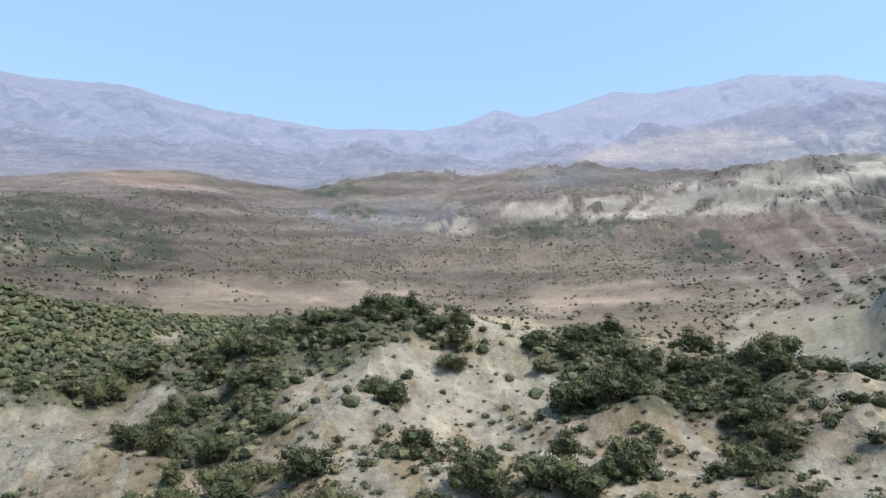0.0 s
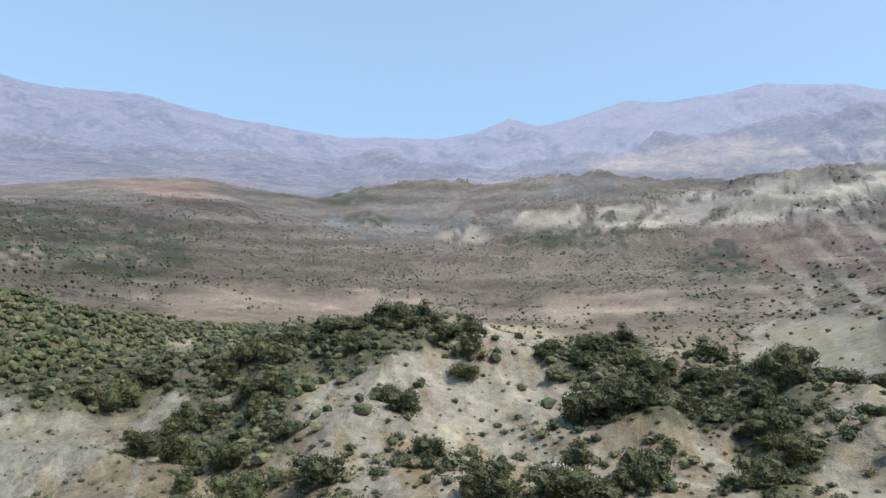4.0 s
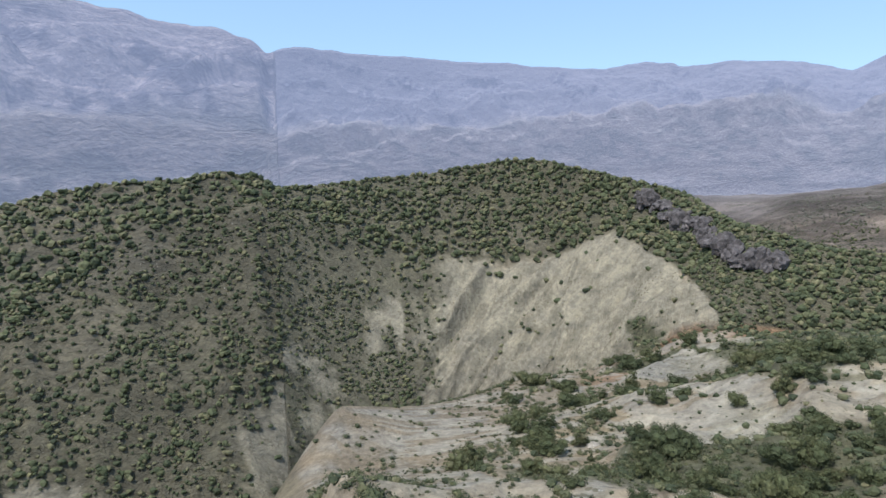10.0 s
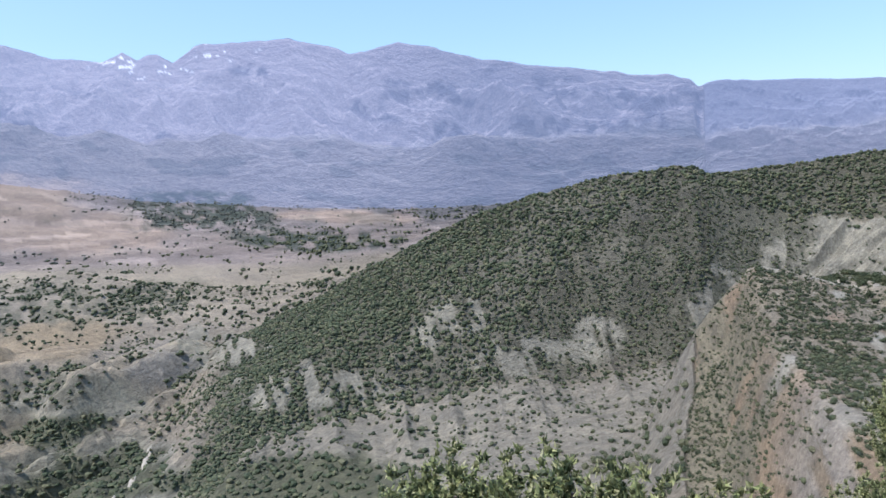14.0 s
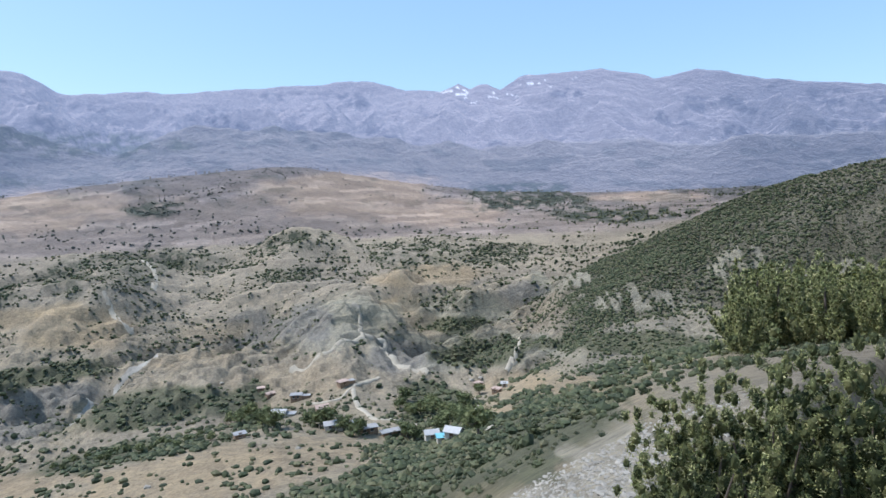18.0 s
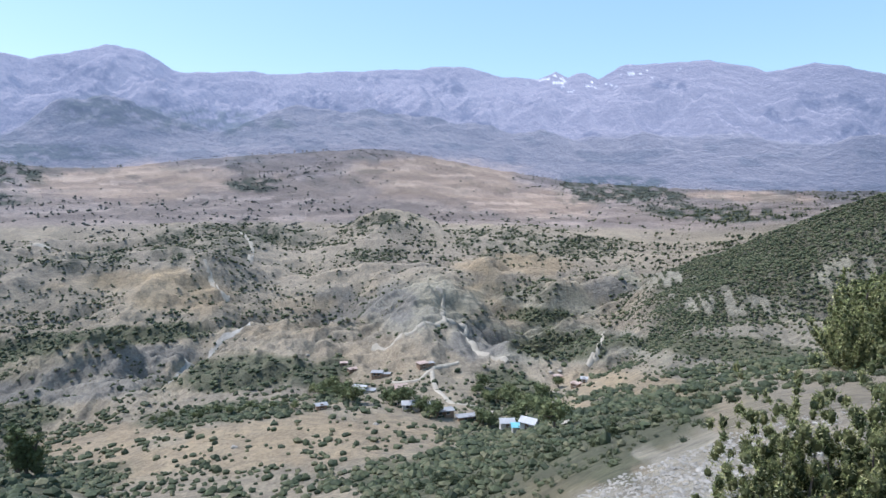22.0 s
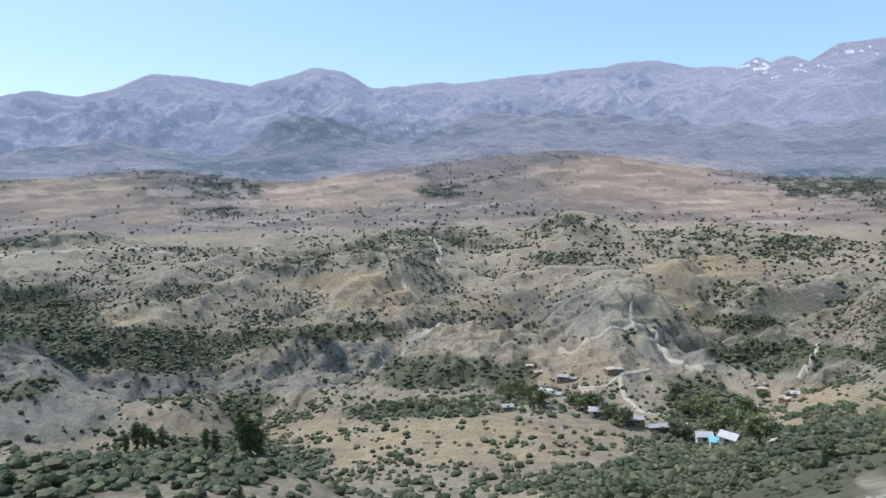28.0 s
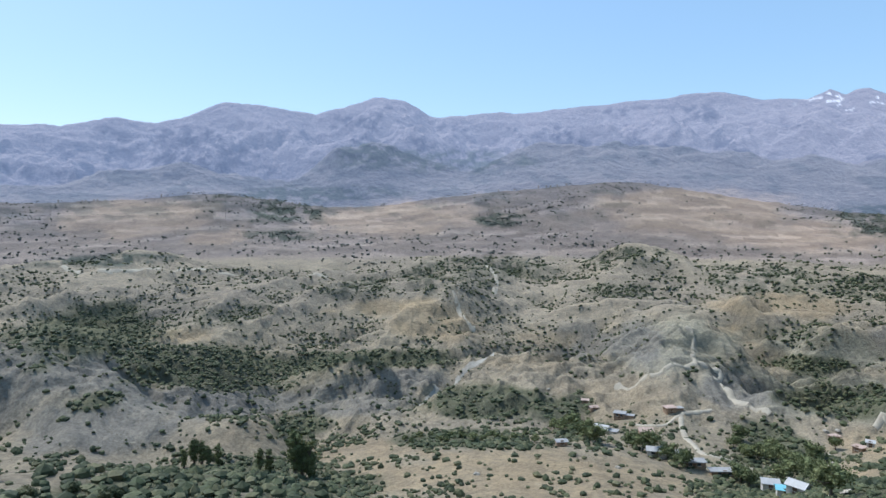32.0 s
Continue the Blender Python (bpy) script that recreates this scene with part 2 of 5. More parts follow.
DOORWOOD = make_plain("door_wood", (0.16, 0.10, 0.06), 0.7, 8.0, 0.003, 0.2)


# ---- the lie of the land ----
# Ridge and valley lines, near to far: heading against distance, heading against angle of sight.
# West half, about the lookout.
WEST = [
    ([(-150, 1.2)],
     [(-150, -54)]),
    ([(-150, 10)],
     [(-150, -37), (-100, -37), (-75, -35), (-67.6, -30.5), (-60, -28.5), (-54, -27.5), (-45, -26), (-20, -25)]),
    ([(-150, 30)],
     [(-150, -33), (-100, -34), (-75, -31), (-67.6, -26), (-60, -22.2), (-54, -18.8), (-45, -16), (-36, -14), (-20, -13.5)]),
    ([(-150, 90), (-108, 100), (-76, 110), (-57, 120), (-36, 110)],
     [(-145, -18), (-133, -19.3), (-126, -20.8), (-117, -22.2), (-110, -24.5), (-107, -26.5), (-96, -28.6), (-87, -26.6), (-77, -24.4), (-70, -21.2), (-64, -19.2), (-57.6, -16.7), (-50, -14.5), (-36, -11.5), (-20, -11)]),
    ([(-150, 140), (-36, 145)],
     [(-145, -21), (-133, -21.5), (-117, -23.5), (-107, -25.5), (-96, -24.5), (-88, -24), (-76, -23.8), (-70, -20.8), (-60, -17.2), (-50, -14.4), (-36, -11), (-20, -10)]),
    ([(-150, 190), (-36, 190)],
     [(-145, -19), (-133, -20), (-120, -21.6), (-116.7, -22.3), (-110, -22.5), (-103, -21.4), (-95.5, -20.8), (-88, -20.7), (-81, -21.7), (-76, -22.3), (-70, -19.8), (-60, -15.6), (-50, -13.4), (-36, -10.6), (-28, -9), (-20, -8)]),
    ([(-150, 262), (-66, 262), (-59, 250), (-45, 240), (-36, 245)],
     [(-145, -16), (-133, -17.1), (-126, -19.7), (-115, -20.1), (-103, -19.5), (-90.6, -18.7), (-83.4, -17.7), (-74.4, -18.9), (-70.4, -18.2), (-64.2, -15.6), (-60.5, -12.9), (-55.6, -11.8), (-50.4, -11.4), (-45, -10.2), (-40, -9.7), (-34.5, -8.9), (-29.5, -7), (-25, -6), (-20, -5.6)]),
    ([(-150, 330), (-66, 330), (-58, 290), (-45, 280), (-36, 285)],
     [(-145, -9.5), (-132.8, -10.8), (-129.4, -12.9), (-121.6, -14.9), (-116.5, -17.6), (-106, -17.3), (-101, -16.5), (-93, -15.7), (-88, -15.6), (-82, -13.7), (-79, -13.6), (-74.5, -14.8), (-66, -13.9), (-62, -11), (-58, -9.2), (-54, -7.8), (-50, -6.3), (-45, -5), (-40, -4.2), (-36, -3.8), (-30, -2.6), (-20, -3)]),
    ([(-150, 470), (-72, 470), (-62, 420), (-54, 360), (-36, 325), (-20, 315)],
     [(-145, -12), (-133, -12.4), (-125.6, -13.9), (-117, -13.9), (-103, -15.2), (-99, -13.9), (-88, -13.7), (-79, -13), (-70.6, -12.3), (-65.5, -9.7), (-60.5, -7.44), (-58, -6.43), (-55.4, -5), (-52.8, -3.65), (-50.2, -2.5), (-47.5, -1.5), (-44.8, -0.75), (-42.2, -0.1), (-39.5, 0.3), (-36, 0.65), (-33, 0.9), (-31, 0.95), (-28.6, 1.35), (-26, 0.8), (-23, -0.1), (-20, -0.9)]),
    ([(-150, 700), (-68, 700), (-58, 560), (-36, 420)],
     [(-145, -7), (-132.5, -7.4), (-129, -8.4), (-116, -8.6), (-105.6, -8.7), (-99.8, -7.9), (-95.4, -10.4), (-88, -9.9), (-82, -9.8), (-79, -8.8), (-74.7, -9.5), (-67, -9.9), (-60, -9.7), (-50, -6), (-36, -3)]),
    ([(-150, 1000), (-60, 1000), (-36, 800)],
     [(-145, -5), (-132.3, -4.8), (-127.6, -4), (-119, -5.5), (-109.4, -6.4), (-105.5, -5.3), (-100.2, -5), (-96.3, -5.6), (-93, -6.1), (-90, -5.4), (-86.7, -4), (-83.5, -4.3), (-80.8, -5.6), (-77.3, -5.3), (-73.2, -5), (-69, -5.8), (-61.6, -6.2), (-50, -4.6), (-36, -3)]),
    ([(-150, 1170), (-36, 1100)],
     [(-145, -5.6), (-110, -6.6), (-86, -5.6), (-60, -6.6), (-36, -3)]),
    ([(-150, 1500), (-36, 1500)],
     [(-145, -4.2), (-120, -4.2), (-105, -4.6), (-93, -4.7), (-71, -4.8), (-61.6, -4.6), (-55, -3.9), (-36, -1)]),
    ([(-150, 3000)],
     [(-145, 0.2), (-132, 0.3), (-120.6, 0.9), (-112, -0.4), (-105.4, -0.1), (-102.5, 0.4), (-88, 1.5), (-85, 1.5), (-79, 0.3), (-71, -1.1), (-63.6, -1.4), (-53, -1.6), (-45.6, -1.3), (-36, -1), (-20, -1)]),
    ([(-150, 3600)],
     [(-145, 1), (-132, 1.3), (-124.5, 2.5), (-115, 1.5), (-111, 4), (-107, 4.8), (-105, 3.7), (-99.5, 2.2), (-97.6, 3.4), (-94.7, 4.7), (-88, 4.8), (-83.5, 3.9), (-77, 3), (-71, 1.9), (-65, 2.8), (-57.6, 2.8), (-53, 1.8), (-43, 1.6), (-36, 1.8), (-20, 1)]),
    ([(-150, 3800)],
     [(-145, 1), (-132, 1.3), (-115, 1.4), (-107, 3.4), (-99.5, 2.2), (-88, 3.4), (-71, 1.6), (-66, 2.9), (-57, 2.9), (-53, 2.0), (-43, 1.8), (-36, 2.0), (-20, 1.2)]),
    ([(-150, 4650)],
     [(-145, 5.5), (-131.5, 5.8), (-128.4, 6.5), (-125.2, 6.3), (-122.7, 6.8), (-119.8, 8.1), (-116.4, 7.8), (-112.5, 7.3), (-109.5, 8.1), (-107.4, 8.6), (-105.1, 8.3), (-102.8, 6.9), (-97, 7.3), (-95.1, 7.1), (-89.9, 7.7), (-83.6, 7.8), (-81.8, 8.1), (-79.6, 8.1), (-76.7, 7.4), (-73.5, 7.1), (-72, 7.8), (-71, 7.3), (-69.7, 7.8), (-68.6, 7), (-66.7, 8.1), (-64, 8.3), (-60, 8.4), (-57.8, 8), (-56.1, 7.4), (-53, 7.8), (-51, 7.5), (-47.3, 6.5), (-43.2, 6.0), (-39.6, 5.4), (-37, 4.9), (-33, 4.5), (-28.8, 4.2), (-26, 3.8), (-23.4, 3.4), (-20, 2.6), (-10, 2)]),
    ([(-150, 4820)],
     [(-145, 3), (-60, 4), (-40, 3), (-10, 1)]),
]
# East half, about the far end of the glide.
EAST = [
    ([(-60, 1)],
     [(-60, -86)]),
    ([(-60, 20)],
     [(-60, -52), (-36, -50), (0, -42), (30, -37), (60, -36)]),
    ([(-60, 48), (0, 55), (35, 50), (70, 45), (140, 40)],
     [(-60, -52), (-36, -50), (-15, -42), (7, -31), (18, -24), (35, -15), (67, -14), (74, -11), (106, -11), (139, -10)]),
    ([(-60, 60), (-36, 60), (0, 85), (20, 88), (35, 75), (40, 90), (46, 85), (60, 92), (73, 80), (90, 75), (108, 75), (116, 60), (140, 48)],
     [(-60, -45), (-36, -40), (-24, -36), (-10, -28), (0, -23.5), (7, -20.5), (18, -17), (28, -13), (34, -11), (40.2, -3.7), (45, -4.4), (51.6, -2.2), (58, -0.8), (65, 0.4), (73, 2), (80, 3.3), (84.4, 2.9), (89.6, 1.3), (96, 0.9), (107, -1), (114, -1.7), (116.5, -3.3), (121, -1.8), (128, 0.3), (134, 1.4), (140, 2.1), (142, 2.2), (148, -25)]),
    ([(-36, 102), (7, 122), (15, 122), (30, 108), (40, 95), (46, 110), (60, 120), (90, 110), (140, 90)],
     [(-60, 3), (-36, 3.5), (-25, 2.5), (-15, 0.5), (0, 0), (6.8, 0.9), (11.7, 3.7), (14.7, 5.1), (21.7, 3), (31.2, 0.2), (38, -2.8), (41, -4), (46, -6), (54, -6), (70, -8), (85, -8), (107, -9), (141, -8), (148, -25)]),
    ([(-36, 140), (0, 160), (20, 158), (33, 165), (40, 175), (55, 200), (67, 240), (100, 330), (120, 410), (130, 450), (140, 450)],
     [(-60, 8), (-46, 9.6), (-36, 10.6), (-28, 11.2), (-20, 12), (-13, 12.2), (-9, 12.9), (-2, 13.8), (4.7, 13.6), (8, 12.9), (11, 12.3), (16, 11.3), (21, 10.4), (27, 8.9), (33.4, 7.5), (36.2, 7.3), (39, 6.2), (42, 4.8), (49, 4), (56, 2.4), (61, 1.9), (67, 1.6), (80, 0), (99, 0.3), (108.6, -1), (113, 0.4), (117, 2), (119, 5), (120.5, 7.5), (122.5, 9.4), (125, 10.5), (129.5, 10.9), (134, 10.2), (142, 7.6), (148, -15)]),
    ([(-36, 230), (0, 260), (40, 280), (67, 330), (100, 520), (140, 560)],
     [(-60, -2), (16, -2), (33, 2), (42, 1), (60, 0.5), (75, 1), (93, 1), (108, 0), (117, 3), (122, 6), (130, 7), (142, 5), (148, -12)]),
    ([(-36, 900)],
     [(-60, -1), (16, -1), (42.8, 5.9), (53.7, 5.7), (63.2, 5.2), (73, 4.2), (80, 4), (93, 4), (102.5, 4.8), (112.2, 5), (119.5, 7.1), (124, 7.3), (130.6, 7.7), (140, 3.5)]),
    ([(-36, 1500)],
     [(-60, 0), (16, 0), (33.4, 8.1), (40.7, 9.1), (53.6, 10.4), (63.3, 11.6), (72.6, 9.7), (80, 9.2), (84, 9.8), (92, 11.5), (102.6, 12), (109, 12.6), (114, 12.9), (119.7, 10.9), (126.5, 9.9), (130.8, 10.4), (134.8, 9.9), (140.7, 7.5)]),
    ([(-36, 2400)],
     [(-60, 8), (16, 8), (33.3, 8.5), (40.7, 9.3), (49, 11.4), (62.3, 13.5), (72.4, 12.5), (78, 14.1), (87.3, 14.1), (92.2, 14.7), (97.7, 14.8), (100, 13.8), (107.6, 13.2), (122.3, 13.5), (126.7, 12.4), (131, 11.2), (141, 11.1)]),
    ([(-36, 3300)],
     [(-60, 14.4), (-36, 14.6), (-20, 15.2), (4, 16.8), (20, 17), (29.6, 18), (33, 16.3), (40.3, 17), (45.3, 16.1), (49, 14.5), (60.3, 15), (72.3, 14.4), (78, 16), (87.3, 14.6), (97.7, 15.9), (102.7, 16.9), (112.8, 17.1), (122.6, 16.8), (132.6, 15), (141.5, 13.7)]),
    ([(-36, 3500)],
     [(-60, 14.8), (-36, 15), (-20, 15.6), (4, 17.1), (20, 17.2), (30, 17.9), (40, 15), (60, 14), (97, 15), (112, 16), (141, 13)]),
    ([(-36, 4450)],
     [(-60, 26), (-46, 25.2), (-36, 24.4), (-24, 23.8), (-12, 23), (0, 22), (7, 21.4), (12.8, 21.8), (15.8, 21.4), (16.6, 20.9), (23, 20.9), (29.5, 20.2), (34.5, 18.8), (38.6, 20), (45.7, 19.2), (50.2, 18.7), (57.8, 19.4), (63.3, 18.7), (74.3, 17.6), (83, 17.9), (86, 18.3), (89.2, 19.5), (92.3, 18.9), (97.7, 20.1), (99.7, 20.3), (102.7, 20.1), (110.4, 20.5), (116, 19.5), (121.6, 17.4), (127, 17.1), (133, 17), (135.6, 16.4), (138, 15.1), (141, 15.7)]),
    ([(-36, 4700)],
     [(-60, 18), (0, 17), (60, 14), (140, 11)]),
]
WEST_ROWS = [8, 22, 26, 14, 24, 28, 54, 60, 38, 40, 4, 8, 36, 36, 4, 50, 3]
EAST_ROWS = [4, 16, 60, 56, 50, 6, 26, 40, 34, 30, 3, 40, 2]


def eased(cut, keep):
    """The lines with their corners rounded; the last few keep their sharp skyline."""
    w = np.exp(-np.linspace(-2, 2, 7) ** 2)
    w = w / w.sum()
    out = []
    for j, row in enumerate(cut):
        v = row
        for _ in range(0 if j in keep else 2):
            v = np.convolve(np.pad(v, 3, mode="edge"), w, mode="valid")
        out.append(v)
    return np.array(out)


HEADS = np.arange(-160, 161, 0.5)
# the same lines as they stand: the hill and what lies behind it close up north of the lookout
WEST_NORTH = {3: 185, 4: 222, 5: 262, 6: 300, 7: 318, 8: 337, 9: 342, 10: 346, 11: 348, 12: 351, 13: 355, 14: 358, 15: 359, 16: 365, 17: 367}
WEST_VALE = {8: 360, 9: 395, 10: 450, 11: 460, 12: 500, 13: 545, 14: 572, 15: 578, 16: 640, 17: 650}
WEST_WIDE = {8: 440, 9: 560, 10: 700, 11: 730, 12: 820, 13: 1000, 14: 1080, 15: 1095, 16: 1250, 17: 1270}
EAST_SHARE = {1: 0.5, 2: 0.52, 3: 0.6, 4: 0.57}
EAST_FAR = {6: 430, 7: 480, 8: 540, 9: 612, 10: 690, 11: 705, 12: 860, 13: 880}
EAST_NORTH = {6: 78, 7: 79.5, 8: 81, 9: 83.5, 10: 86.5, 11: 87.5, 12: 93, 13: 95}


def stand_west(i, row):
    far = np.log(row)
    if i in WEST_WIDE:
        knots = [math.log(d[i]) for d in (WEST_WIDE, WEST_VALE, WEST_NORTH)]
        far = np.interp(HEADS, [-138, -74, -52], knots)
        far = np.convolve(np.pad(far, 12, mode="edge"), np.hanning(27)[1:-1] / np.hanning(27).sum(), mode="valid")
    elif i in WEST_NORTH:
        far = far + (np.log(WEST_NORTH[i]) - far) * smooth(-70, -57, HEADS)
    return np.exp(far)


def stand_east(i, row):
    far = np.log(row * EAST_SHARE.get(i, 1.0))
    if i == 5:
        far = far + np.log(0.455 - 0.075 * smooth(20, 38, HEADS) + 0.47 * smooth(85, 112, HEADS))
    if i in EAST_FAR:
        far = np.full(len(row), math.log(EAST_FAR[i]))
    if i in EAST_NORTH:
        far = far + (np.log(EAST_NORTH[i]) - far) * smooth(118, 40, HEADS)
    return np.exp(far)


def cut_of(lines, stand, keep):
    span, sight = np.array([curve(a, HEADS) for a, b in lines]), np.array([curve(b, HEADS) for a, b in lines])
    span = eased(span, keep)
    return np.array([stand(i, row) for i, row in enumerate(span)]), eased(sight, keep), span


CUT_W, CUT_E = cut_of(WEST, stand_west, (16,)), cut_of(EAST, stand_east, (12,))


def lines_at(cut, az):
    f = np.clip((az + 160) * 2, 0, 639.999)
    i = f.astype(int)
    w = f - i
    return [c[:, i] * (1 - w) + c[:, i + 1] * w for c in cut]


def profile(cut, az, r):
    """Height at heading and distance, the place between the lines as a number, and how much closer than the lines' own span it stands."""
    R, E, S = lines_at(cut, az)
    L, lr = np.log(R), np.log(np.maximum(r, 0.3))
    k = np.clip((lr[None] >= L).sum(0) - 1, 0, len(R) - 2)
    j = np.arange(len(az))
    u = np.clip((lr - L[k, j]) / np.maximum(L[k + 1, j] - L[k, j], 1e-6), 0, 1)
    el = E[k, j] * (1 - u) + E[k + 1, j] * u
    own = S[k, j] ** (1 - u) * S[k + 1, j] ** u
    return r * np.tan(np.radians(el)), k + u, np.clip(np.exp(u * L[k + 1, j] + (1 - u) * L[k, j]) / own, 0.02, 3)


def stand(cut, az, own):
    """Distance at which a place of the lines' own span stands."""
    R, _, S = lines_at(cut, az)
    L, lr = np.log(S), np.log(own)
    k = np.clip((lr[None] >= L).sum(0) - 1, 0, len(R) - 2)
    j = np.arange(len(az))
    u = np.clip((lr - L[k, j]) / np.maximum(L[k + 1, j] - L[k, j], 1e-6), 0, 1)
    return R[k, j] ** (1 - u) * R[k + 1, j] ** u


FX, FY = FAR_END[:2]


def gully(x, y):
    """1 on the small ridges, -1 in the gullies between."""
    return fbm(x / 105 + 0.35 * vnoise(x / 60, y / 60, 3), y / 105 + 3, 5, 13, True)


# spurs and hollows of the western valley: heading and distance of both ends, height, half width
SPURS = [(-83, 640, -80.3, 375, 14, 60), (-74, 660, -67.5, 470, 13, 55), (-105, 610, -98.5, 420, 11, 45), (-113, 385, -104, 335, 11, 28),
         (-136, 300, -117, 238, 13, 34), (-137, 490, -119, 430, 15, 70), (-97, 500, -104.5, 330, -13, 28), (-77, 580, -74.5, 320, -15, 34),
         (-90, 620, -91, 430, -10, 30), (-66, 520, -70, 330, -9, 34), (-88, 760, -84, 660, 14, 70), (-112, 740, -100, 650, 12, 60)]


def spurs(x, y):
    total = np.zeros(len(x))
    for a0, r0, a1, r1, h, w in SPURS:
        p = np.array([r0 * math.sin(radians(a0)), r0 * math.cos(radians(a0))])
        q = np.array([r1 * math.sin(radians(a1)), r1 * math.cos(radians(a1))])
        d, n = q - p, np.hypot(*(q - p))
        u = ((x - p[0]) * d[0] + (y - p[1]) * d[1]) / n ** 2
        off = np.abs((x - p[0]) * d[1] - (y - p[1]) * d[0]) / n
        off = off * (1 + 0.45 * vnoise(x / 22, y / 22, 55)) + 4 * vnoise(x / 40, y / 40, 57)
        total = total + h * (0.5 - 0.5 * np.cos(np.pi * np.clip(1.15 - np.abs(off) / w, 0, 1))) * smooth(-0.12, 0.1, u) * smooth(1.15, 0.92, u)
    return total


def land(x, y):
    """Height of the ground; which half (1 west, 0 east), heading, own distance, place between the lines, own x and y, and nearness."""
    x, y = np.asarray(x, float).ravel(), np.asarray(y, float).ravel()
    side = x * AHEAD[1] - y * AHEAD[0]
    along = x * AHEAD[0] + y * AHEAD[1]
    aw, rw = np.degrees(np.arctan2(x, y)), np.hypot(x, y)
    aw = np.where(aw > 60, aw - 360, aw)
    ae, re = np.degrees(np.arctan2(x - FX, y - FY)), np.hypot(x - FX, y - FY)
    ae = np.where(ae < -126, ae + 360, ae)
    hw, kw, qw = profile(CUT_W, np.clip(aw, -150, -15), rw)
    he, ke, qe = profile(CUT_E, np.clip(ae, -60, 150), re)
    behind = smooth(REACH + 4, REACH - 12, along) * smooth(150, 190, along)
    w = smooth(5 - 3 * behind, -5 - 17 * behind, side)
    w = np.where(along < 60, np.maximum(w, smooth(60, 0, along) * smooth(90, 30, side) * smooth(170, 110, rw)), w)
    h = hw * w + (he - SINK) * (1 - w)
    west = w + 0.25 * fbm(x / 40, y / 40, 3, 19) * (along > 60) > 0.5
    calm = smooth(0.0, 0.9, np.abs(2 * w - 1))
    k = np.where(west, kw, ke)
    q = np.where(west, qw, qe)
    r = np.where(west, rw, re) / q
    az = np.where(west, aw, ae)
    x, y = np.where(west, x / q, FX + (x - FX) / q), np.where(west, y / q, FY + (y - FY) / q)
    # small lumps near, swells and gullies farther out
    n = 0.0034 * np.minimum(r, 400) * fbm(x / 7, y / 7, 3, 5) * smooth(4, 40, r) * smooth(600, 300, r)
    n = n + 0.0040 * np.minimum(r, 1300) * fbm(x / 42, y / 42, 4, 11) * smooth(60, 200, r)
    mid = np.where(west, smooth(5.6, 6.4, k) * smooth(12.2, 11.4, k) * smooth(-60, -68, az), 0)
    n = n + mid * (0.4 + 0.6 * smooth(0.35, 0.95, q)) * ((5.0 + 0.019 * np.minimum(r, 1100)) * gully(x, y) + 4.2 * fbm(x / 29 + 0.4 * vnoise(x / 15, y / 15, 6), y / 29, 5, 17, True) * smooth(1000, 500, r) + 2.0 * fbm(x / 11 + 0.4 * vnoise(x / 7, y / 7, 7), y / 11, 3, 18, True) * smooth(800, 450, r))
    n = n + np.where(west, spurs(x, y), 0)
    # rills in the bare marl faces
    face = np.where(west, 0, smooth(2.95, 3.2, k) * smooth(4.05, 3.8, k) * smooth(-14, -4, az) * smooth(42, 36, az))
    lean = az - (k - 3) * 15
    n = n + face * (4.6 * fbm(lean * 0.2 + 0.3 * vnoise(az / 2, k * 3, 2), k * 0.7, 3, 41, True) + 1.5 * fbm(lean * 0.9, k * 1.6, 4, 43, True) - 1.8)
    spur = np.where(west, smooth(5.1, 5.5, k) * smooth(8, 7, k) * smooth(-62, -56, az), 0)
    n = n + spur * 3.0 * fbm(az * 0.35 + (k - 6) * 0.4, k * 0.5, 4, 45, True)
    bad = np.where(west, smooth(-116, -122, az) * smooth(5.2, 6, k) * smooth(7.2, 6.8, k), 0)
    n = n + bad * 5 * fbm(x / 34, y / 34, 5, 47, True)
    # near hollows and humps on the eastern slopes
    slope = np.where(west, 0, smooth(2, 2.4, k) * smooth(3.0, 2.8, k) * smooth(36, 42, az))
    n = n + slope * (2.6 * fbm(x / 17, y / 17, 5, 49, True) + 0.35 * fbm(x / 3.1, y / 3.1, 3, 53))
    # far plain and bluffs
    far = np.where(west, smooth(11.8, 12.4, k), smooth(6, 7, k))
    n = n + far * (15 * fbm(x / 260, y / 260, 4, 21) * np.where(west, 0.6, 1.0) + np.where(west, 0, 7 * fbm(x / 70, y / 70, 5, 25, True) * smooth(1800, 900, r)))
    bluff = np.where(west, 0, smooth(7.1, 7.6, k) * smooth(10, 9, k) * smooth(62, 90, az))
    n = n + bluff * 36 * fbm(x / 150, y / 150, 5, 23, True)
    mount = np.where(west, (0.4 * smooth(13.0, 14.0, k) + 0.6 * smooth(14.6, 15.4, k)) * (1 - smooth(15.4, 16.0, k) * 0.88), smooth(9.2, 10, k) * (1 - smooth(11.4, 12.0, k) * 0.85))
    n = n + mount * np.where(west, 0.85 + 0.4 * smooth(0.15, 0.8, q), 0.62) * (150 * (fbm(x / 850 + 0.3 * vnoise(x / 500, y / 500, 8), y / 850, 4, 33, True) - 0.15) + 95 * fbm(x / 300 + 0.3 * vnoise(x / 170, y / 170, 12), y / 300, 5, 31, True) + 15 * fbm(x / 105, y / 105, 4, 35, True))
    return h + n * calm * q, west, az, r, k, x, y, q


